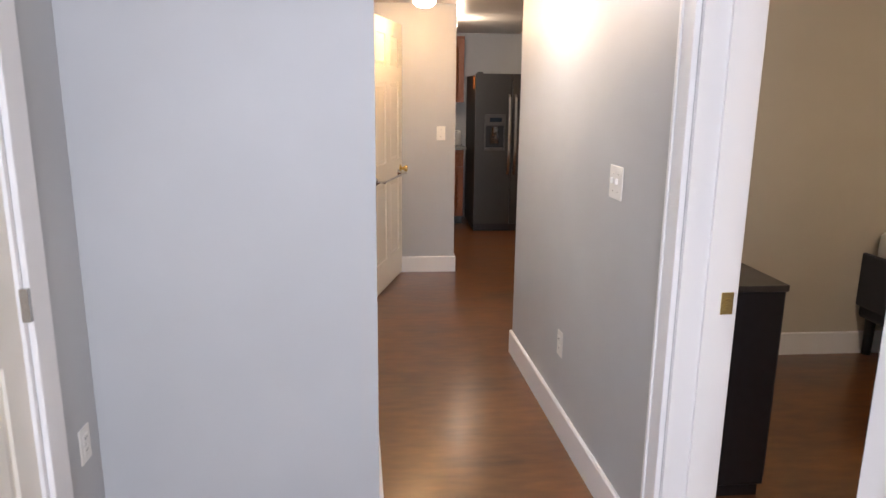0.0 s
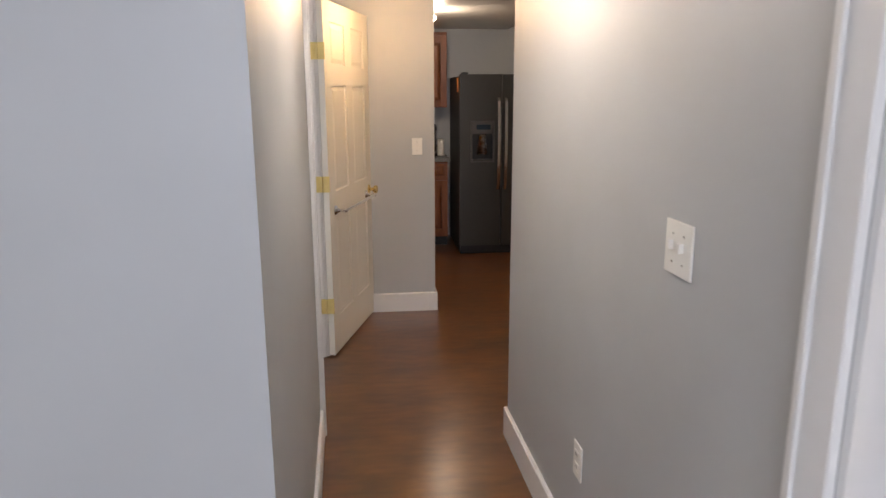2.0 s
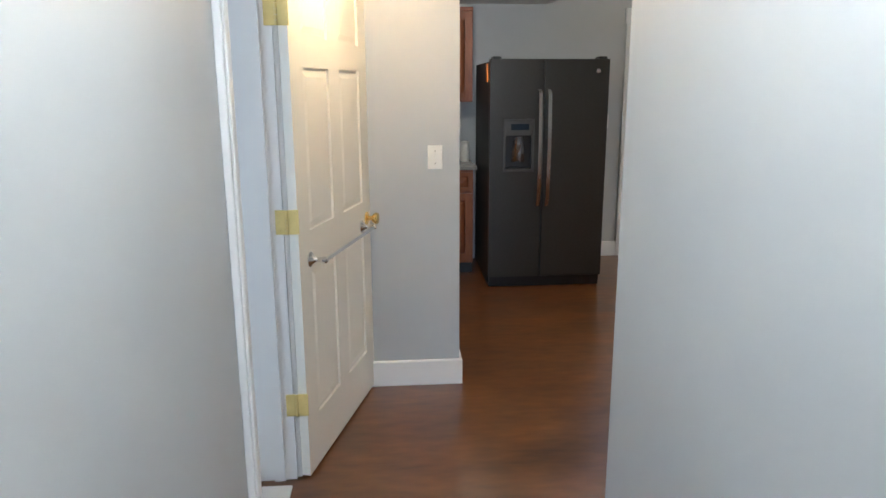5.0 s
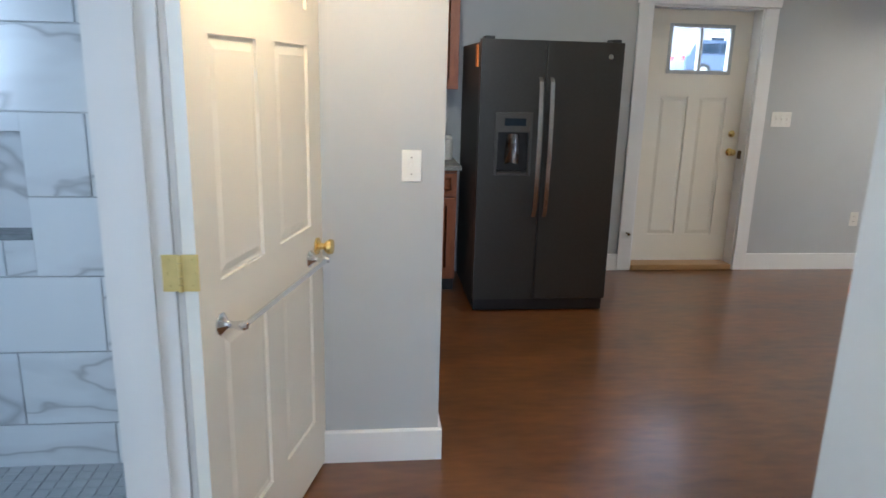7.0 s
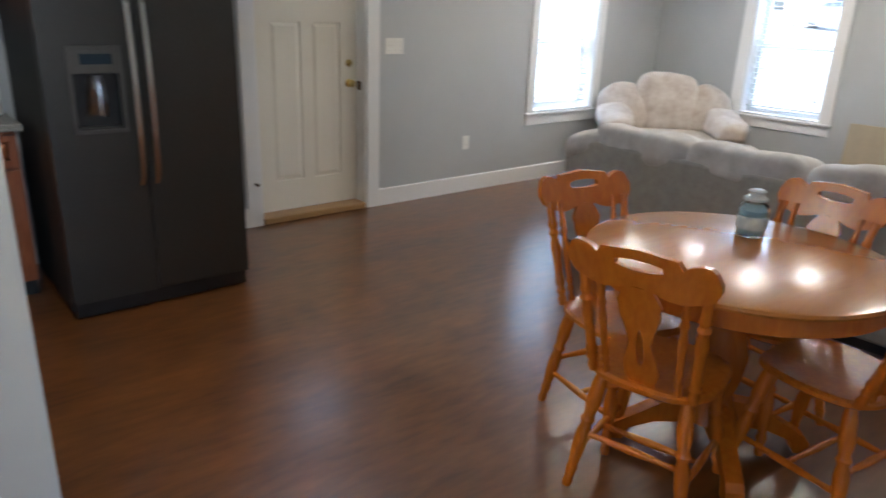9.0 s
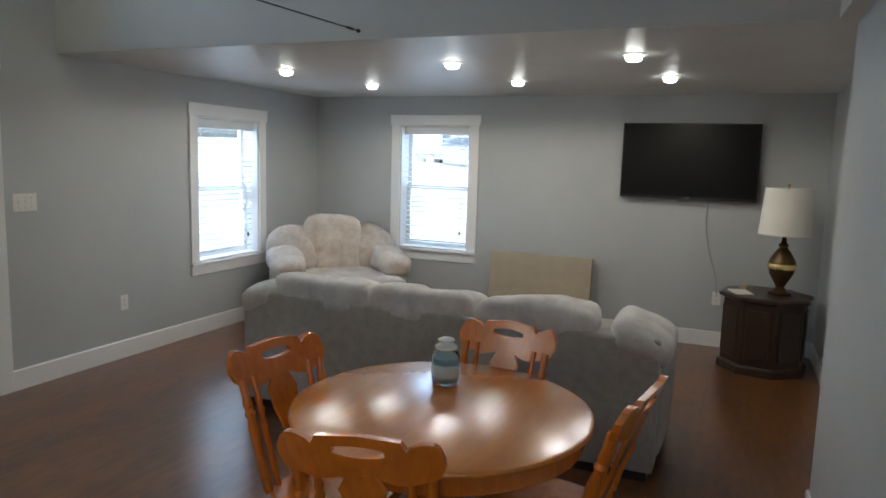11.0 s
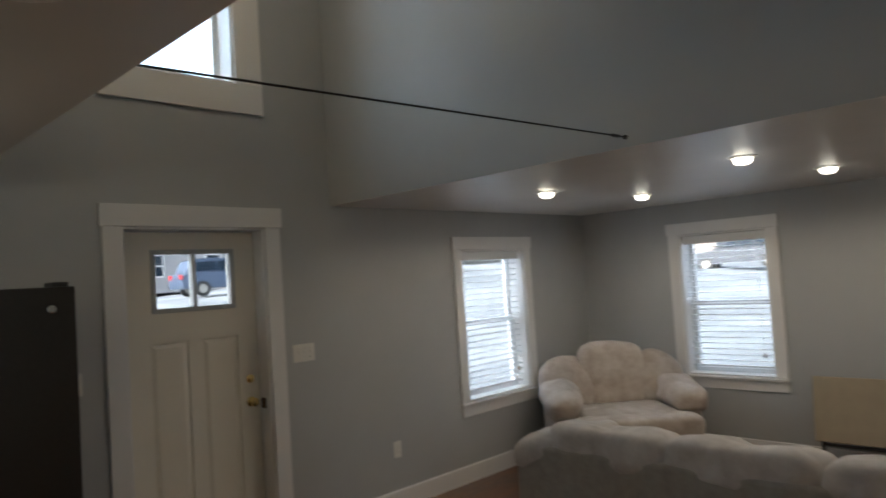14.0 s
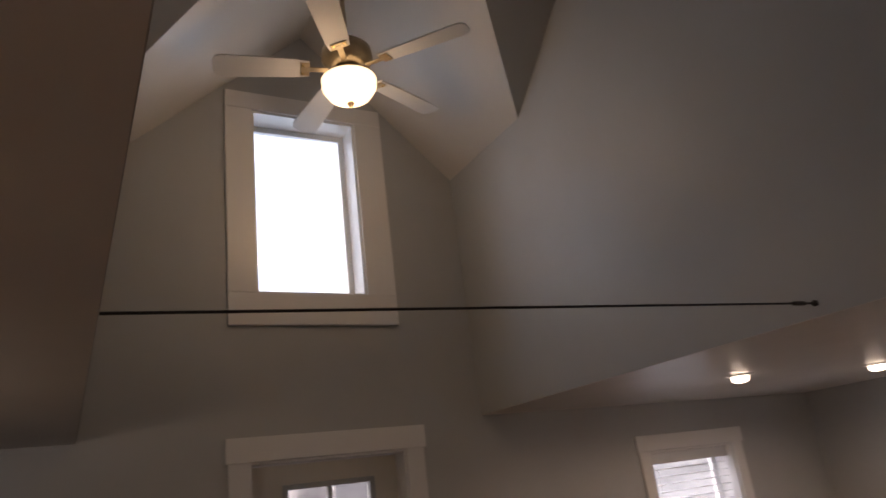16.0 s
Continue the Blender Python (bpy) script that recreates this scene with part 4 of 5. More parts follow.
first = chair(facing(2.875, 6.01, 0.97, 0.23))
for cx, cy, fx, fy in ((3.465, 6.69, -0.22, -0.97), (4.14, 6.03, -1, 0.12), (3.56, 5.42, 0.16, 0.985)):
    copy_thing(first, facing(cx, cy, fx, fy))


def table():
    t = thing("dining_table", pose(3.54, 6.07, 0.015), "round honey-stained pedestal dining table with glossy top", "table")
    R = 0.51
    part("tabletop", lathe([(R - 0.02, 0.708), (R, 0.714), (R + 0.004, 0.722), (R, 0.731), (R - 0.012, 0.735)], 64), OAKTOP, t, "glossy round wooden top", True)
    part("apron", lathe([(R - 0.035, 0.645), (R - 0.028, 0.65), (R - 0.028, 0.7075), (R - 0.06, 0.7075), (R - 0.06, 0.645)], 64), OAK, t, smooth=True)
    part("pedestal", lathe([(0.10, 0.10), (0.085, 0.14), (0.065, 0.20), (0.085, 0.27), (0.095, 0.36), (0.07, 0.45), (0.06, 0.5), (0.085, 0.56), (0.11, 0.6), (0.13, 0.7075)], 28), OAK, t, smooth=True)
    for k in range(4):
        a = radians(45 + 90 * k)
        prof = [(0.06, 0.08), (0.06, 0.18), (0.16, 0.165), (0.26, 0.10), (0.34, 0.055), (0.36, 0.03), (0.36, -0.015), (0.31, -0.015), (0.29, 0.035), (0.2, 0.07)]
        part("foot", prism(prof, "y", -0.03, 0.03), OAK, t, m=pose(0, 0, 0, 0, 0, math.degrees(a)))
    return t


table()


def jar():
    j = thing("candle_jar", pose(3.76, 6.15, 0.7505), "glass candle jar with pale blue wax and glass lid", "candle")
    part("jar", lathe([(0.045, 0.0), (0.052, 0.006), (0.053, 0.10), (0.046, 0.118), (0.038, 0.124), (0.038, 0.132), (0.035, 0.132), (0.035, 0.122), (0.049, 0.10), (0.048, 0.008), (0.02, 0.006)], 28), JARGLASS, j, smooth=True)
    part("wax", lathe([(0.046, 0.009), (0.0475, 0.012), (0.0475, 0.098), (0.02, 0.096)], 28), BLUEWAX, j, "pale blue candle wax", True)
    part("lid", lathe([(0.030, 0.133), (0.042, 0.1335), (0.042, 0.142), (0.028, 0.150), (0.026, 0.158), (0.032, 0.166), (0.02, 0.172)], 28), LIDGLASS, j, "clear glass lid", True)
    part("jar_label", lathe([(0.0536, 0.03), (0.0538, 0.031), (0.0538, 0.075), (0.0536, 0.076)], 28), plain("pale_label", (0.50, 0.60, 0.66), 0.6), j, "pale blue paper label", True)


jar()


def sofa():
    L = 2.60
    s = thing("sofa", pose(4.86, 6.725, 0, 0, 0, -90), "grey-beige fabric sofa with puffy rolled back cushions", "sofa")
    # local x runs south along the back, +y towards the seat
    part("base", box(-L / 2 + 0.06, L / 2 - 0.06, 0.03, 0.88, 0.06, 0.33, 0.03, seg=3), SOFAF, s)
    part("backrest", box(-L / 2 + 0.05, L / 2 - 0.05, 0.0, 0.18, 0.05, 0.735, 0.02, seg=3), SOFAF, s, "plain grey fabric sofa back")
    # shade of the floor gap, put in as a black board
    part("skirt_shadow_board", box(-L / 2 + 0.08, L / 2 - 0.08, 0.02, 0.86, 0.0, 0.0495), BLACK, s, "black board filling the shaded gap under the sofa")
    W = 0.67
    for k in range(3):
        x = (k - 1) * (W - 0.01) - 0.06
        part("back_cushion", superpillow(W - 0.002, 0.34, 0.21, 0.52, 0.030, k + 1, 48, 22), SOFACUSH, s, "mottled pale puffy back cushion rolled over the top", True, pose(x, 0.165, 0.745, -6, 0, 0))
        part("seat_cushion", superpillow(W, 0.66, 0.20, 0.4, 0.012, k + 5), CUSHF, s, "", True, pose(x, 0.56, 0.40))
    for sx in (-1, 1):
        part("arm", superpillow(0.24, 0.90, 0.54, 0.42, 0.015, 9 + sx), SOFAF, s, "", True, pose(sx * (L / 2 - 0.14), 0.46, 0.33))
        part("arm_cushion", superpillow(0.34, 0.80, 0.19, 0.6, 0.026, 12 + sx, 40, 20), SOFACUSH, s, "mottled pale puffy arm pad", True, pose(sx * (L / 2 - 0.16), 0.37, 0.665, -5, sx * 20, 0))
    return s


sofa()


def armchair():
    a = thing("armchair", pose(7.12, 8.66, 0, 0, 0, 135), "overstuffed pale mottled fabric armchair in the corner", "armchair")
    # local +y is the front
    part("base", box(-0.50, 0.50, -0.38, 0.50, 0.05, 0.30, 0.04, seg=3), CUSHF, a, smooth=True)
    part("seat_cushion", superpillow(0.78, 0.80, 0.19, 0.38, 0.012, 3, 40, 18), CUSHF, a, "", True, pose(0, 0.05, 0.405))
    part("seat_front", superpillow(1.04, 0.32, 0.19, 0.42, 0.014, 7, 48, 20), CUSHF, a, "wide rounded seat front below the arms", True, pose(0, 0.43, 0.395))
    part("backrest", superpillow(1.10, 0.30, 0.60, 0.6, 0.015, 4, 44, 22), CUSHF, a, "", True, pose(0, -0.40, 0.52, 8))
    part("back_cushion", superpillow(0.58, 0.28, 0.56, 0.5, 0.016, 5, 44, 22), CUSHF, a, "plump centre back cushion", True, pose(0, -0.25, 0.72, 10))
    for sx in (-1, 1):
        part("wing_cushion", superpillow(0.46, 0.30, 0.50, 0.7, 0.016, 6 + sx, 44, 22), CUSHF, a, "rounded side back cushion", True, pose(sx * 0.39, -0.26, 0.64, 8, sx * 24, sx * -10))
        part("arm", box(*((0.41, 0.61) if sx > 0 else (-0.61, -0.41)), -0.36, 0.25, 0.05, 0.50, 0.04, seg=3), CUSHF, a, "", True)
        part("arm_cushion", superpillow(0.32, 0.60, 0.22, 0.62, 0.026, 10 + sx, 44, 22), CUSHF, a, "rolled arm pad with a gathered front", True, pose(sx * 0.51, 0.03, 0.575, -9, sx * 6))
        for y in (-0.32, 0.36):
            part("foot", lathe([(0.025, 0), (0.03, 0.0495)], 14), DARKWOOD, a, m=pose(sx * 0.42, y, 0))


armchair()


def television():
    t = thing("television", pose(7.80, 6.155, 1.295, 0, 0, -90), "black flat wall-mounted television, switched off", "television")
    w, h = 1.125, 0.65
    part("bezel", box(0, w, 0.0, 0.045, 0, h, 0.006), BLACK, t)
    part("screen", box(0.012, w - 0.012, -0.0025, -0.0005, 0.022, h - 0.012), SCREEN, t, "glossy black screen")
    part("mount", box(w / 2 - 0.2, w / 2 + 0.2, 0.0455, 0.0995, 0.15, 0.5), BLACK, t)
    part("badge", box(w / 2 - 0.03, w / 2 + 0.03, -0.0035, -0.0006, 0.006, 0.014), STEEL, t)


television()


def folded_table():
    p = thing("folding_table", pose(7.70, 7.345, 0, 0, 0, -90), "tan folding table turned on edge against the wall", "table")
    lean = pose(0, 0, 0, -6)
    part("tabletop", box(0, 0.985, 0, 0.03, 0.22, 0.715, 0.006, seg=2), TANPANEL, p, m=lean)
    part("edge_band", box(0.0, 0.985, 0.0305, 0.065, 0.225, 0.71, 0.004), plain("dark_tan_edge", (0.20, 0.165, 0.11), 0.5), p, "darker tan folded half", m=lean)
    for x in (0.06, 0.94):
        part("leg", turned((x, 0.04, 0.0), (x, 0.03, 0.222), [(0.014, 0), (0.014, 1)], 10), BLACK, p)
    part("leg_bar", turned((0.06, 0.035, 0.20), (0.94, 0.035, 0.20), [(0.012, 0), (0.012, 1)], 10), BLACK, p)


folded_table()


def side_table():
    s = thing("side_table", pose(7.38, 4.91, 0, 0, 0, 12), "dark carved wooden drum side table", "table")
    part("tabletop", lathe([(0.325, 0.565), (0.35, 0.577), (0.35, 0.595), (0.335, 0.605)], 8), DARKWOOD, s)
    part("body", lathe([(0.31, 0.07), (0.31, 0.5645)], 8), DARKWOOD, s)
    part("plinth", lathe([(0.335, 0.0), (0.335, 0.055), (0.315, 0.0695)], 8), DARKWOOD, s)
    for k in range(8):
        a = 22.5 + 45 * k
        r = 0.31 * math.cos(radians(22.5))
        part("carved_panel", box(r + 0.0005, r + 0.012, -0.085, 0.085, 0.12, 0.51, 0.006), DARKWOOD, s, m=pose(0, 0, 0, 0, 0, a))
    return s


side_table()


def table_lamp():
    l = thing("table_lamp", pose(7.38, 4.82, 0.605), "table lamp with bronze urn base and white drum shade", "lamp")
    part("base", lathe([(0.085, 0), (0.085, 0.02), (0.05, 0.035), (0.03, 0.06), (0.045, 0.09), (0.085, 0.16), (0.10, 0.22), (0.095, 0.27), (0.06, 0.33), (0.03, 0.37), (0.04, 0.39), (0.02, 0.41), (0.012, 0.47)], 28), BRONZE, l, "ornate bronze urn base", True)
    part("collar", lathe([(0.102, 0.205), (0.106, 0.215), (0.106, 0.235), (0.102, 0.245)], 28), BRASS, l, smooth=True)
    part("shade", lathe([(0.19, 0.47), (0.165, 0.83), (0.162, 0.83), (0.187, 0.47)], 36), SHADE, l, "white cloth drum shade", True)
    part("finial", lathe([(0.012, 0.8), (0.006, 0.83), (0.012, 0.85), (0.002, 0.865)], 14), BRASS, l, smooth=True)


table_lamp()

pb = thing("folded_paper", pose(7.30, 5.10, 0.6055, 0, 0, 20), "folded white paper lying on the drum table", "paper")
part("sheet", box(-0.10, 0.10, -0.07, 0.07, 0.0, 0.004, 0.001), PLATE, pb)
part("top_fold", box(-0.098, 0.095, -0.068, 0.066, 0.0045, 0.009, 0.001), PLATE, pb, m=pose(0, 0, 0, 0, -1))
cx = thing("small_carton", pose(7.44, 5.06, 0.6055, 0, 0, 35), "small tan cardboard carton on the drum table", "box")
part("body", box(-0.045, 0.045, -0.03, 0.03, 0.0, 0.045, 0.002), TANPANEL, cx)
part("flap", box(-0.046, 0.046, -0.031, 0.031, 0.0452, 0.047, 0.0005), TANPANEL, cx)


# ---- fixtures and smaller things ----
def plate(name, m, label, category, group, toggles=1, w=0.072, h=0.116, outlet=False):
    """A wall plate on the face y = 0, standing out to -y; origin at its middle."""
    p = thing(name, m, label, category, group)
    part("cover", box(-w / 2, w / 2, -0.006, -0.0004, -h / 2, h / 2, 0.003, seg=2), PLATE, p)
    if outlet:
        for z in (-0.02, 0.02):
            o = part("socket", box(-0.017, 0.017, -0.0085, -0.0062, z - 0.0145, z + 0.0145, 0.002), PLATE, p)
            for x in (-0.006, 0.006):
                part("slot", box(x - 0.0012, x + 0.0012, -0.0092, -0.0087, z - 0.002, z + 0.007), BLACK, o)
        part("screw", lathe([(0.003, 0), (0.002, 0.001)], 8), STEEL, p, m=pose(0, -0.0062, 0, 90))
    else:
        for k in range(toggles):
            x = (k - (toggles - 1) / 2) * 0.046
            part("toggle", box(x - 0.0045, x + 0.0045, -0.018, -0.0062, -0.004, 0.016, 0.0015), PLATE, p)
            for z in (-0.03, 0.03):
                part("screw", lathe([(0.003, 0), (0.002, 0.001)], 8), STEEL, p, m=pose(x, -0.0062, z, 90))
    return p


HR_RZ = math.degrees(math.atan2(HR1[1] - HR0[1], HR1[0] - HR0[0])) + 180
plate("light_switch", pose(1.424, 6.717, 1.18), "single white toggle switch on the short wall", "switch", "wall switches")
plate("light_switch", pose(hr_x(3.268), 3.268, 1.209, 0, 0, HR_RZ), "double white toggle switch on the hallway wall", "switch", "wall switches", 2, 0.118)
plate("light_switch", pose(4.505, Y_N, 1.222), "triple white toggle switch beside the entry door", "switch", "wall switches", 3, 0.165)
plate("light_switch", pose(3.11, Y_N, 1.22), "single white toggle switch beside the refrigerator", "switch", "wall switches")
plate("wall_outlet", pose(hr_x(3.823), 3.823, 0.413, 0, 0, HR_RZ), "white duplex outlet low on the hallway wall", "outlet", "wall outlets", outlet=True)
plate("wall_outlet", pose(-0.01, 3.01, 0.425, 0, 0, 90), "white duplex outlet low on the landing wall", "outlet", "wall outlets", outlet=True)
plate("wall_outlet", pose(5.267, Y_N, 0.425), "white duplex outlet low on the north wall", "outlet", "wall outlets", outlet=True)
plate("wall_outlet", pose(X_E, 5.28, 0.43, 0, 0, -90), "white outlet under the television", "outlet", "wall outlets", outlet=True)


def cable(name, pts, r, material, label, category):
    cu = bpy.data.curves.new(name, "CURVE")
    cu.dimensions, cu.bevel_depth, cu.bevel_resolution = "3D", r, 2
    sp = cu.splines.new("BEZIER")
    sp.bezier_points.add(len(pts) - 1)
    for b, p in zip(sp.bezier_points, pts):
        b.co = p
        b.handle_left_type = b.handle_right_type = "AUTO"
    cu.materials.append(material)
    ob = new(name, cu)
    return tagged(ob, label, category)


cable("power_cord", [(7.88, 5.40, 1.30), (7.885, 5.41, 1.05), (7.885, 5.37, 0.85), (7.885, 5.30, 0.62), (7.885, 5.28, 0.46)], 0.004, plain("grey_cord", (0.35, 0.35, 0.34), 0.5),
      "thin grey cord hanging from the television to the outlet", "cord")


def hall_lamp(x, y):
    l = thing("ceiling_light", pose(x, y, CEIL), "lit round glass ceiling light", "ceiling light", "hallway ceiling lights")
    part("base", lathe([(0.085, -0.0005), (0.085, -0.02), (0.07, -0.03), (0.05, -0.032)], 28), WHITE, l, smooth=True)
    sh = part("diffuser", lathe([(0.068, -0.0325), (0.082, -0.055), (0.078, -0.085), (0.05, -0.108), (0.012, -0.115)], 28), LAMPGLOW, l, "glowing glass bowl", True)
    sh.visible_shadow = False


for lx, ly in HALL_LAMPS:
    hall_lamp(lx, ly)


def spot_lamp(x, y):
    l = thing("kitchen_light", pose(x, y, CEIL), "small lit kitchen ceiling spot", "ceiling light")
    part("canopy", lathe([(0.05, -0.0005), (0.05, -0.015), (0.02, -0.02)], 24), WHITE, l, smooth=True)
    part("stem", lathe([(0.01, -0.0205), (0.01, -0.045)], 12), WHITE, l)
    b = part("bulb", lathe([(0.012, -0.0455), (0.021, -0.055), (0.024, -0.068), (0.018, -0.083), (0.004, -0.090)], 20), LAMPGLOW, l, "glowing bulb", True)
    b.visible_shadow = False


for lx, ly in KITCHEN_LAMPS:
    spot_lamp(lx, ly)


def bulb_holder(x, y):
    l = thing("recessed_light", pose(x, y, CEIL), "lit bulb in a small round ceiling fitting", "ceiling light", "living room ceiling lights")
    part("trim_ring", lathe([(0.078, -0.0005), (0.078, -0.004), (0.056, -0.010), (0.053, -0.004)], 28), WHITE, l, smooth=True)
    b = part("bulb", lathe([(0.044, -0.006), (0.047, -0.020), (0.043, -0.032), (0.030, -0.040), (0.010, -0.043)], 28), BULBGLOW, l, "glowing reflector bulb", True)
    b.visible_shadow = False


for lx, ly in LIVING_LAMPS:
    bulb_holder(lx, ly)


def smoke_alarm():
    s = thing("smoke_detector", pose(2.225, 6.725, CEIL) @ Matrix.Diagonal((1.3, 1.3, 1.15, 1)), "cream round smoke detector on the ceiling", "smoke detector")
    part("base", lathe([(0.072, -0.0005), (0.072, -0.012), (0.066, -0.014)], 32), PLATE, s, smooth=True)
    part("cover", lathe([(0.064, -0.0145), (0.066, -0.03), (0.058, -0.045), (0.044, -0.048), (0.04, -0.040), (0.02, -0.040)], 32), PLATE, s, smooth=True)
    part("sticker", box(0.02, 0.05, -0.062, -0.060, -0.036, -0.028), plain("yellow_sticker", (0.62, 0.42, 0.03), 0.5), s, "small yellow sticker", m=pose(0, -0.005, 0, 0, 0, 20))


smoke_alarm()

rod = thing("tie_rod", pose(0, 0, 0), "dark steel tie rod spanning the high room", "rod")
part("shaft", turned((X_LOW + 0.001, 7.17, 2.203), (X_UP - 0.13, 7.13, 2.245), [(0.0036, 0), (0.0036, 1)], 12), BLACK, rod)
part("turnbuckle", turned((X_UP - 0.1305, 7.13, 2.245), (X_UP - 0.0005, 7.13, 2.248), [(0.004, 0), (0.008, 0.1), (0.008, 0.5), (0.004, 0.6), (0.004, 0.9), (0.011, 0.93), (0.011, 1)], 12), BLACK, rod, "steel end fitting")


def fan():
    cx, cy, zb = 3.70, 8.47, 3.86
    f = thing("ceiling_fan", pose(cx, cy, zb), "five-blade white ceiling fan with a lit glass bowl", "ceiling fan")
    top = RIDGE_Z - 0.92 * 0.06 - zb
    part("canopy", lathe([(0.02, top - 0.12), (0.055, top - 0.09), (0.075, top - 0.03), (0.075, top + 0.03)], 24), FANMETAL, f, smooth=True)
    part("downrod", lathe([(0.013, 0.13), (0.013, top - 0.1)], 14), FANMETAL, f)
    part("motor", lathe([(0.03, 0.14), (0.09, 0.125), (0.125, 0.09), (0.13, 0.04), (0.11, 0.0), (0.07, -0.02), (0.05, -0.03)], 32), FANMETAL, f, "brass motor housing, lightened for the glow of the bowl", True)
    part("light_kit", lathe([(0.05, -0.0305), (0.085, -0.04), (0.085, -0.065), (0.06, -0.07)], 32), FANMETAL, f, smooth=True)
    g = part("glass_bowl", lathe([(0.11, -0.0705), (0.138, -0.085), (0.135, -0.13), (0.105, -0.175), (0.055, -0.2), (0.012, -0.207)], 32), FANGLOW, f, "glowing frosted glass bowl", True)
    g.visible_shadow = False
    part("finial", lathe([(0.012, -0.2075), (0.02, -0.215), (0.013, -0.228), (0.005, -0.238)], 16), FANMETAL, f, smooth=True)
    for k in range(5):
        a = 22 + 72 * k
        bl = bmesh.new()
        outl = [(0.19, -0.05), (0.25, -0.058), (0.60, -0.070), (0.635, -0.062), (0.65, -0.03), (0.65, 0.03), (0.635, 0.062), (0.60, 0.070), (0.25, 0.058), (0.19, 0.05)]
        lo = [bl.verts.new((x, y, -0.004)) for x, y in outl]
        hi = [bl.verts.new((x, y, 0.004)) for x, y in outl]
        bl.faces.new(lo[::-1])
        bl.faces.new(hi)
        for i in range(len(outl)):
            j = (i + 1) % len(outl)
            bl.faces.new((lo[i], lo[j], hi[j], hi[i]))
        b = part("blade", bl, FANBLADE, f, m=pose(0, 0, -0.018, 0, 0, a) @ pose(0, 0, 0, 12))
        ir = bmesh.new()
        box(0.10, 0.22, -0.016, 0.016, -0.012, -0.0045, 0.003, ir)
        box(0.19, 0.235, -0.042, 0.042, -0.010, -0.0045, 0.002, ir)
        br = part("blade_iron", ir, FANMETAL, b)
        for y in (-0.026, 0.026):
            part("screw", lathe([(0.005, -0.0145), (0.006, -0.0105)], 8), BRASS, b, m=Matrix.Translation((0.225, y, 0)))


# fan brass lightened to carry the glow of the lit bowl
FANMETAL = plain("glow_lightened_brass", (0.46, 0.36, 0.23), 0.35, 0.8, 0.15)
FANGLOW = glow("lit_fan_glass", (1.0, 0.80, 0.50), 0.8)
FANBLADE = painted("fan_blade_white", (0.66, 0.66, 0.65), 0.45)
fan()


# ---- kitchen ----
def cabinet_front(parent, x0, x1, z0, z1, y, name="door", handle=True):
    d = part(name, panel_leaf(x1 - x0, z1 - z0, 0.02, [(0.055, x1 - x0 - 0.055, 0.055, z1 - z0 - 0.055)] if z1 - z0 > 0.2 else [(0.03, x1 - x0 - 0.03, 0.03, z1 - z0 - 0.03)]), CHERRY, parent, m=pose(x0, y, z0))
    if handle:
        part("handle", lathe([(0.006, 0), (0.006, 0.012), (0.015, 0.018), (0.013, 0.026), (0.004, 0.029)], 16), BRONZE, d, "small round knob", True, pose(0.03, 0, (z1 - z0) / 2 if z1 - z0 < 0.2 else (z1 - z0) * 0.85, 90))


def base_unit(x0, x1):
    c = thing("base_cabinet", pose(0, 0, 0), "cherry-stained raised-panel base cabinet", "cabinet", "kitchen base cabinets")
    part("body", box(x0 + 0.0005, x1 - 0.0005, 8.88, Y_N - 0.003, 0.10, 0.87), CHERRY, c)
    part("toe_kick", box(x0 + 0.001, x1 - 0.001, 8.95, Y_N - 0.01, 0.0, 0.0995), BLACK, c)
    cabinet_front(c, x0 + 0.012, x1 - 0.012, 0.70, 0.85, 8.8595, "drawer", False)
    cabinet_front(c, x0 + 0.012, x1 - 0.012, 0.13, 0.68, 8.8595, "door", False)


def wall_unit(x0, x1):
    c = thing("wall_cabinet", pose(0, 0, 0), "cherry-stained raised-panel wall cabinet", "cabinet", "kitchen wall cabinets")
    part("body", box(x0 + 0.0005, x1 - 0.0005, 9.12, Y_N - 0.003, 1.40, 2.11), CHERRY, c)
    part("crown", box(x0 + 0.0005, x1 - 0.0005, 9.10, Y_N - 0.003, 2.1105, 2.14, 0.004), CHERRY, c)
    cabinet_front(c, x0 + 0.012, x1 - 0.012, 1.415, 2.095, 9.0995, "door", False)


for k in range(3):
    base_unit(1.42 - 0.46 * k, 1.88 - 0.46 * k)
    wall_unit(1.44 - 0.46 * k, 1.90 - 0.46 * k)
wt = thing("worktop", pose(0, 0, 0), "grey speckled stone worktop over the base cabinets", "worktop")
part("slab", box(0.49, 1.905, 8.835, Y_N - 0.003, 0.8705, 0.905, 0.004), GRANITE, wt)
part("backsplash", box(0.49, 1.905, Y_N - 0.022, Y_N - 0.0032, 0.9055, 1.0), GRANITE, wt)


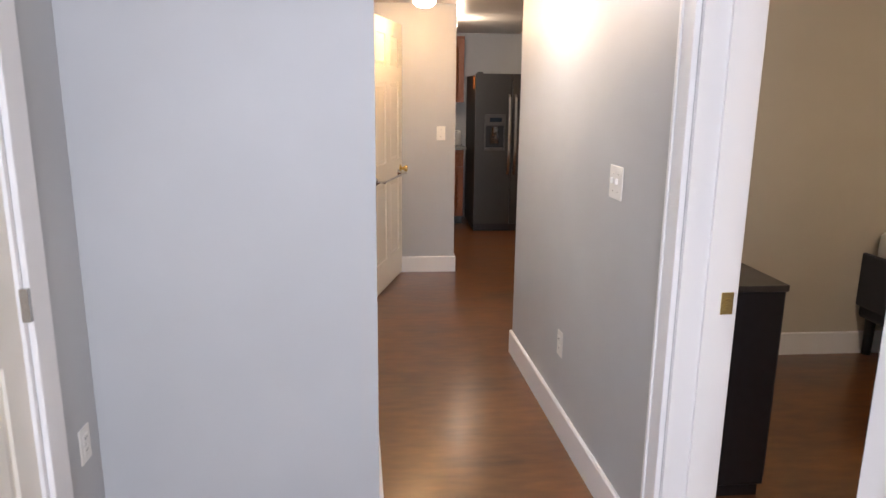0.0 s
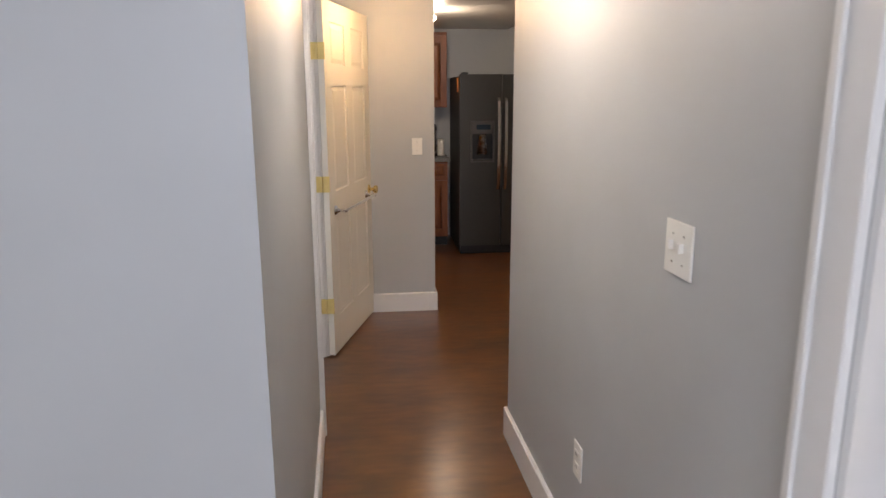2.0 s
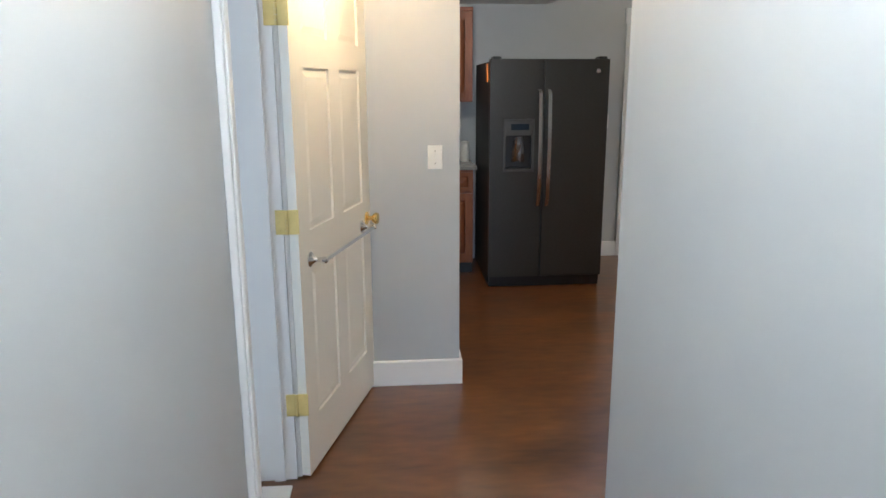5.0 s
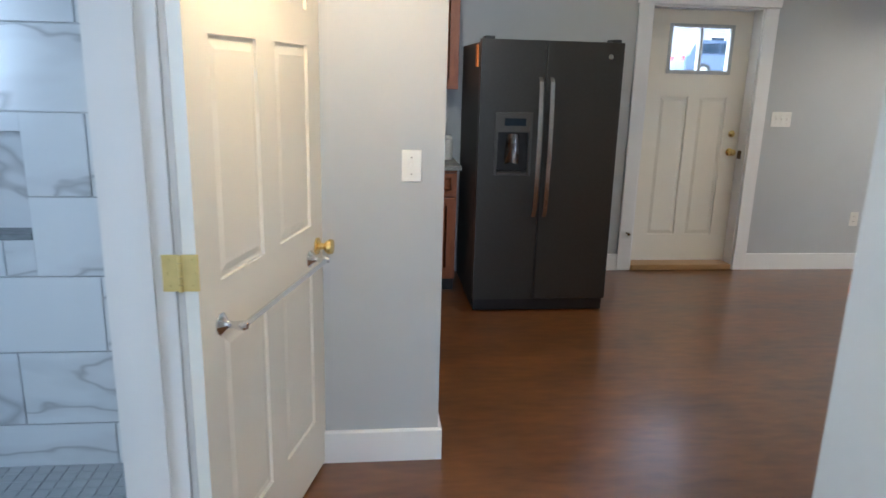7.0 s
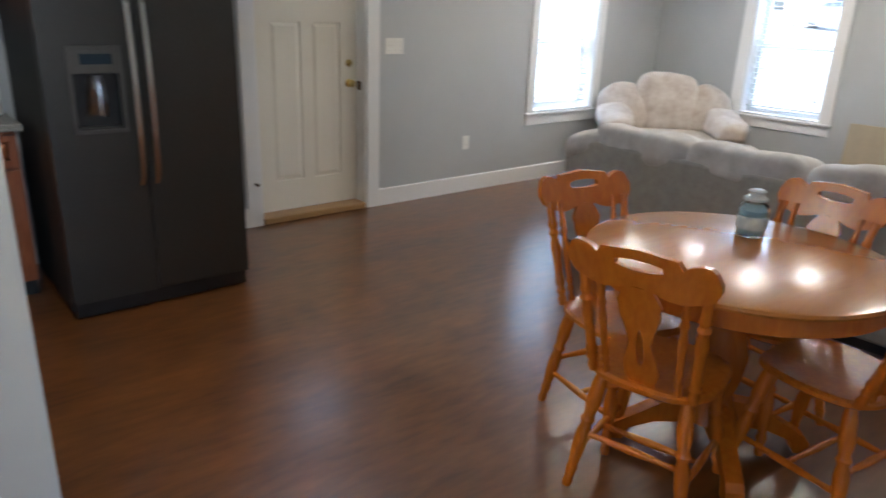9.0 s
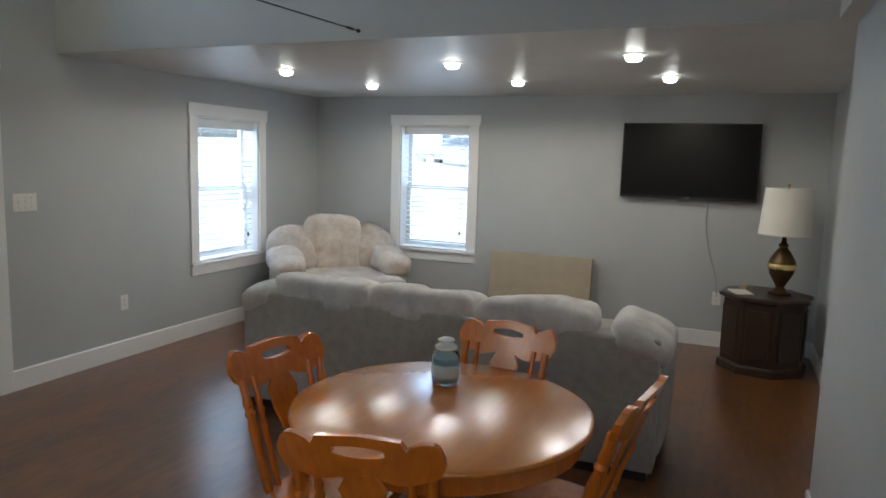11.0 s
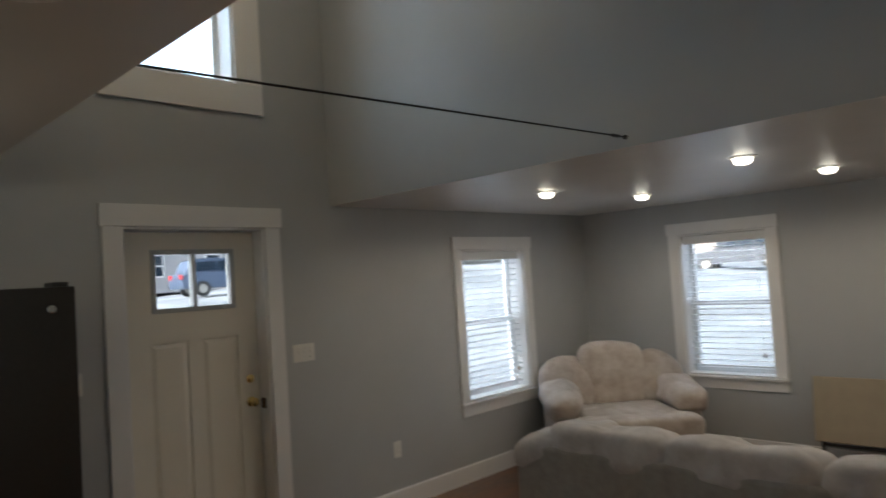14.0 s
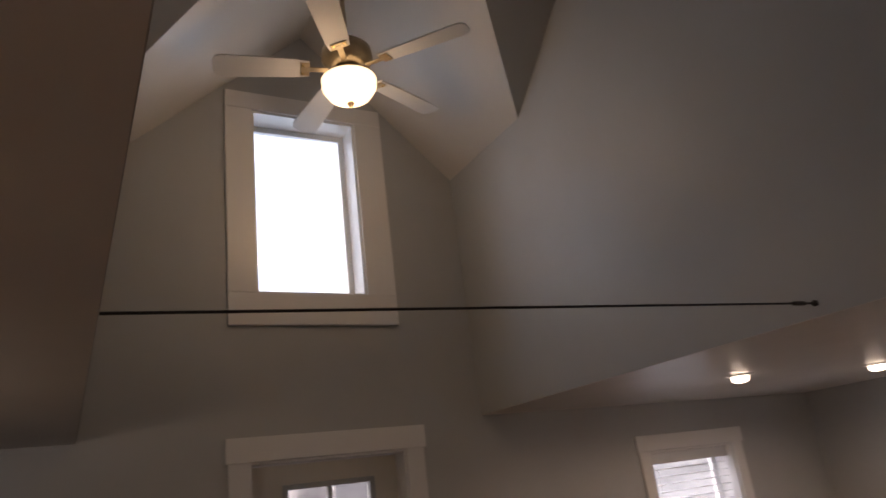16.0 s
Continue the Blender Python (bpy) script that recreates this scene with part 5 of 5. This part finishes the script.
def coffee_maker():
    c = thing("coffee_maker", pose(1.70, 9.18, 0.9055), "black drip coffee maker on the worktop", "coffee maker")
    part("base", box(-0.09, 0.09, -0.12, 0.12, 0.0, 0.035, 0.008, seg=2), BLACK, c)
    part("tower", box(-0.09, 0.09, 0.03, 0.12, 0.0355, 0.25, 0.01, seg=2), BLACK, c)
    part("brew_head", box(-0.09, 0.09, -0.11, 0.12, 0.2505, 0.33, 0.02, seg=3), BLACK, c)
    part("carafe", lathe([(0.05, 0.036), (0.065, 0.06), (0.066, 0.12), (0.045, 0.165), (0.05, 0.18)], 24), DISPLAY, c, "dark glass carafe", True, pose(0, -0.04, 0))
    part("steel_band", lathe([(0.0665, 0.10), (0.0675, 0.105), (0.0675, 0.115), (0.0665, 0.12)], 24), STEEL, c, m=pose(0, -0.04, 0))
    part("handle", box(-0.008, 0.008, -0.155, -0.115, 0.06, 0.16, 0.006), BLACK, c)


coffee_maker()
tn = thing("white_canister", pose(1.845, 9.20, 0.9055), "small white canister on the worktop", "canister")
part("body", lathe([(0.035, 0.0), (0.038, 0.005), (0.038, 0.14), (0.03, 0.148)], 24), PLATE, tn, smooth=True)
part("lid", lathe([(0.036, 0.1485), (0.036, 0.165), (0.01, 0.172)], 24), PLATE, tn, smooth=True)

# ---- bedroom seen through the doorway ----
dr = thing("dresser", pose(1.915, 3.22, 0), "plain black laminate dresser beside the doorway", "dresser")
part("carcass", box(0.0, 0.455, 0.0, 1.10, 0.05, 0.82, 0.003), BLACKWOOD, dr)
part("plinth", box(0.01, 0.44, 0.01, 1.09, 0.0, 0.0495), BLACKWOOD, dr)
part("top", box(-0.002, 0.465, -0.006, 1.106, 0.8205, 0.845, 0.002), plain("mottled_black_top", (0.035, 0.03, 0.028), 0.3, 0, 0.3, 12), dr, "dark mottled top, lighter than the sides")
for k in range(4):
    d = part("drawer", box(0.4555, 0.470, 0.02 + (k % 2) * 0.535, 0.545 + (k % 2) * 0.535, 0.07 + (k // 2) * 0.385, 0.445 + (k // 2) * 0.385, 0.002), BLACKWOOD, dr)
    part("handle", box(0.4705, 0.49, 0.2 + (k % 2) * 0.535, 0.36 + (k % 2) * 0.535, 0.30 + (k // 2) * 0.385, 0.312 + (k // 2) * 0.385, 0.003), STEEL, d)

bd = thing("bed", pose(3.76, 3.0, 0), "dark upholstered bed with white bedding", "bed")
part("base", box(0.0, 0.80, 0.0, 1.68, 0.22, 0.52, 0.03, seg=3), NAVY, bd)
part("mattress", superpillow(0.79, 1.66, 0.24, 0.22, 0.006, 2, 48, 14), LINEN, bd, "white covered mattress", True, pose(0.40, 0.84, 0.64))
part("side_rail", box(-0.03, -0.0005, 0.02, 1.66, 0.30, 0.62, 0.012, seg=2), NAVY, bd)
for x in (0.06, 0.74):
    for y in (0.06, 1.62):
        part("leg", lathe([(0.025, 0.0), (0.03, 0.2195)], 12), BLACK, bd, m=pose(x, y, 0))

# ---- outside: ground, parked car, neighbours ----
SNOWY = plain("pale_gravel_ground", (0.215, 0.23, 0.245), 0.95, 0, 0.4, 0.35)


def ease(v):
    v = min(1.0, max(0.0, v))
    return v * v * (3 - 2 * v)


def ground_z(x, y):
    return -0.40 + 1.75 * ease((y - 11) / 22) + 1.1 * ease((x - 10) / 26)


g = bmesh.new()
ticks = [-400, -150, -60, -30, -15, -8] + [-4 + 2 * k for k in range(27)] + [55, 70, 100, 160, 400]
grid = [[g.verts.new((x, y, ground_z(x, y))) for x in ticks] for y in ticks]
for a, b in zip(grid, grid[1:]):
    for k in range(len(ticks) - 1):
        g.faces.new((a[k], a[k + 1], b[k + 1], b[k]))
struct("ground", g, SNOWY, "pale gravel ground rising away from the house", "ground")


def car(m, color, label):
    c = thing("parked_car", m, label, "car", "parked cars")
    paint = plain("car_paint", color, 0.25, 0.3, 0.04)
    side = [(-2.2, 0.35), (-2.25, 0.75), (-2.15, 0.98), (-1.3, 1.02), (1.25, 1.0), (2.1, 0.88), (2.28, 0.6), (2.2, 0.33)]
    cabin = [(-2.0, 1.0), (-1.75, 1.52), (-1.4, 1.62), (0.2, 1.6), (1.2, 1.005)]
    b = prism(side, "y", -0.88, 0.88)
    bmesh.ops.bevel(b, geom=list(b.edges), offset=0.05, segments=2, affect="EDGES")
    body = part("body", b, paint, c, smooth=True)
    t = prism(cabin, "y", -0.74, 0.74)
    bmesh.ops.bevel(t, geom=list(t.edges), offset=0.05, segments=2, affect="EDGES")
    part("cabin", t, paint, c, smooth=True)
    for s in (-1, 1):
        for poly in ([(-1.7, 1.08), (-1.6, 1.45), (-0.75, 1.5), (-0.75, 1.08)], [(-0.68, 1.08), (-0.68, 1.5), (0.1, 1.5), (0.85, 1.08)]):
            part("side_window", prism(poly, "y", s * 0.741, s * 0.75), DISPLAY, c)
        for x in (-1.4, 1.45):
            w = part("wheel", lathe([(0.2, -0.10), (0.32, -0.10), (0.335, -0.06), (0.335, 0.06), (0.32, 0.10), (0.2, 0.10)], 28), BLACK, c, m=pose(x, s * 0.80, 0.335, 90))
            part("rim", lathe([(0.19, -0.102), (0.2, 0.0), (0.19, 0.102)], 20), STEEL, w)
    for y in (-0.6, 0.6):
        part("headlight", box(2.16, 2.27, y - 0.18, y + 0.18, 0.62, 0.76, 0.02), STEEL, c)
        part("tail_light", box(-2.262, -2.17, y - 0.14, y + 0.14, 0.75, 0.95, 0.02), plain("red_lens", (0.4, 0.02, 0.02), 0.2), c)
    return c


# blue paint lightened to stand for glare in the door glass
car(pose(17.0, 34.0, ground_z(17, 34), 0, 0, -4), (0.085, 0.115, 0.18), "blue estate car parked across the yard")
car(pose(36.0, 18.8, ground_z(36, 18.8), 0, 0, 100), (0.08, 0.085, 0.10), "grey car parked beyond the lawn")


def house(m, w, d, h, color, label):
    hs = thing("house", m, label, "house", "neighbouring houses")
    siding = plain("siding", color, 0.7, 0, 0.08, 2)
    part("wall", box(-w / 2, w / 2, 0, d, 0, h), siding, hs)
    rf = bmesh.new()
    for k in range(int(h / 0.2)):
        box(-w / 2 - 0.01, w / 2 + 0.01, -0.02, -0.0005, 0.03 + k * 0.2, 0.2 + k * 0.2, 0, rf)
    part("clapboard", rf, siding, hs)
    part("roof", prism([(-0.4, h), (d / 2, h + d * 0.35), (d + 0.4, h), (d + 0.4, h + 0.15), (d / 2, h + d * 0.35 + 0.2), (-0.4, h + 0.15)], "x", -w / 2 - 0.4, w / 2 + 0.4), plain("shingle", (0.09, 0.085, 0.08), 0.9, 0, 0.3, 6), hs)
    for k in range(3):
        x = (k - 1) * w * 0.3
        wn2 = part("window", box(x - 0.5, x + 0.5, -0.06, -0.0205, 0.9, 2.2), WHITE, hs)
        for q in (0.96, 1.58):
            part("pane", box(x - 0.43, x + 0.43, -0.066, -0.0605, q, q + 0.56), DISPLAY, wn2)
    part("porch_steps", prism([(0, 0), (-1.2, 0), (-1.2, 0.18), (-0.8, 0.18), (-0.8, 0.36), (-0.4, 0.36), (-0.4, 0.54), (-0.03, 0.54)], "x", w * 0.12, w * 0.12 + 1.2), TANWOOD, hs)
    part("door", box(w * 0.12 + 0.15, w * 0.12 + 1.05, -0.05, -0.0205, 0.54, 2.55), BRONZE, hs)


house(pose(6.5, 44.0, ground_z(6, 44), 0, 0, 5), 10, 8, 3.0, (0.42, 0.42, 0.44), "grey clapboard house across the yard")
house(pose(22.0, 45.0, ground_z(22, 45), 0, 0, 3), 12, 8, 3.2, (0.30, 0.30, 0.31), "dark grey clapboard house across the yard")
house(pose(52.0, 22.0, ground_z(52, 22), 0, 0, -88), 14, 8, 3.0, (0.36, 0.30, 0.26), "brown clapboard house beyond the lawn")


# ---- shower wall tiles ----
def shower():
    y0 = 6.62
    nx = (-0.300, 0.155)
    nz = (0.93, 1.29)
    wall = bpy.data.objects["wall_bath_north"]
    th, tw, tj = 0.275, 0.56, 0.004
    for r in range(9):
        z0, z1 = max(0.0, r * th - 0.02), min((r + 1) * th - 0.02, CEIL) - tj
        off = (0.36 if r % 2 == 0 else 0.06)
        xs = [off + tw * k for k in range(-3, 3)]
        for a in xs:
            p, q = max(a, -1.55), min(a + tw - tj, 0.60)
            if q - p < 0.02:
                continue
            spans = [(p, q, z0, z1)]
            if z1 > nz[0] and z0 < nz[1] and q > nx[0] and p < nx[1]:
                spans = []
                if p < nx[0]:
                    spans.append((p, nx[0], z0, z1))
                if q > nx[1]:
                    spans.append((nx[1], q, z0, z1))
                if z0 < nz[0] - 0.01:
                    spans.append((max(p, nx[0]), min(q, nx[1]), z0, nz[0]))
                if z1 > nz[1] + 0.01:
                    spans.append((max(p, nx[0]), min(q, nx[1]), nz[1], z1))
            for b in spans:
                if b[1] - b[0] > 0.01 and b[3] - b[2] > 0.01:
                    part("tile", box(b[0], b[1], y0 - 0.010, y0 - 0.0004, b[2], b[3], 0.0015), MARBLE, wall)
    nb = bmesh.new()
    box(nx[0] - 0.01, nx[1] + 0.01, y0 + 0.09, y0 + 0.10, nz[0] - 0.02, nz[1] + 0.02, 0, nb)
    tagged(part("shower_niche", nb, MARBLE), "recessed marble shower niche with a grey sill", "niche", kind="structure")
    sl = box(nx[0] + 0.002, nx[1] - 0.002, y0 - 0.014, y0 + 0.089, nz[0] + 0.001, nz[0] + 0.022, 0.003)
    tagged(part("niche_sill", sl, MOSAIC), "dark grey stone niche sill", "sill", kind="structure")
    sf = thing("shower_floor", pose(0, 0, 0), "grey mosaic shower floor", "floor", kind="structure")
    part("bed", box(-1.45, 0.62, 5.92, y0 - 0.011, 0.001, 0.085), GROUT, sf)
    me = None
    for i in range(24):
        for j in range(12):
            x, y = 0.60 - 0.051 * (i + 1), y0 - 0.012 - 0.051 * (j + 1)
            if me is None:
                o = part("mosaic_tile", box(0, 0.048, 0, 0.048, 0.0855, 0.091, 0.001), MOSAICLIGHT, sf, m=pose(x, y, 0))
                me = o.data
            else:
                o = new("mosaic_tile", me)
                o.parent = sf
                o.matrix_basis = pose(x, y, 0)
    cb = box(-1.45, 0.62, 5.80, 5.9195, 0.001, 0.13, 0.004)
    tagged(part("shower_curb", cb, MARBLE), "marble shower curb", "curb", kind="structure")


MOSAICLIGHT = plain("pale_grey_mosaic", (0.40, 0.42, 0.43), 0.4, 0, 0.1, 8)
shower()
bt = box(-1.45, 0.80, 4.26, 5.79, 0.0015, 0.012)
tagged(part("bath_floor", bt, plain("bath_tile", (0.55, 0.54, 0.51), 0.3, 0, 0.1, 4)), "pale bathroom floor tile", "floor", kind="structure")
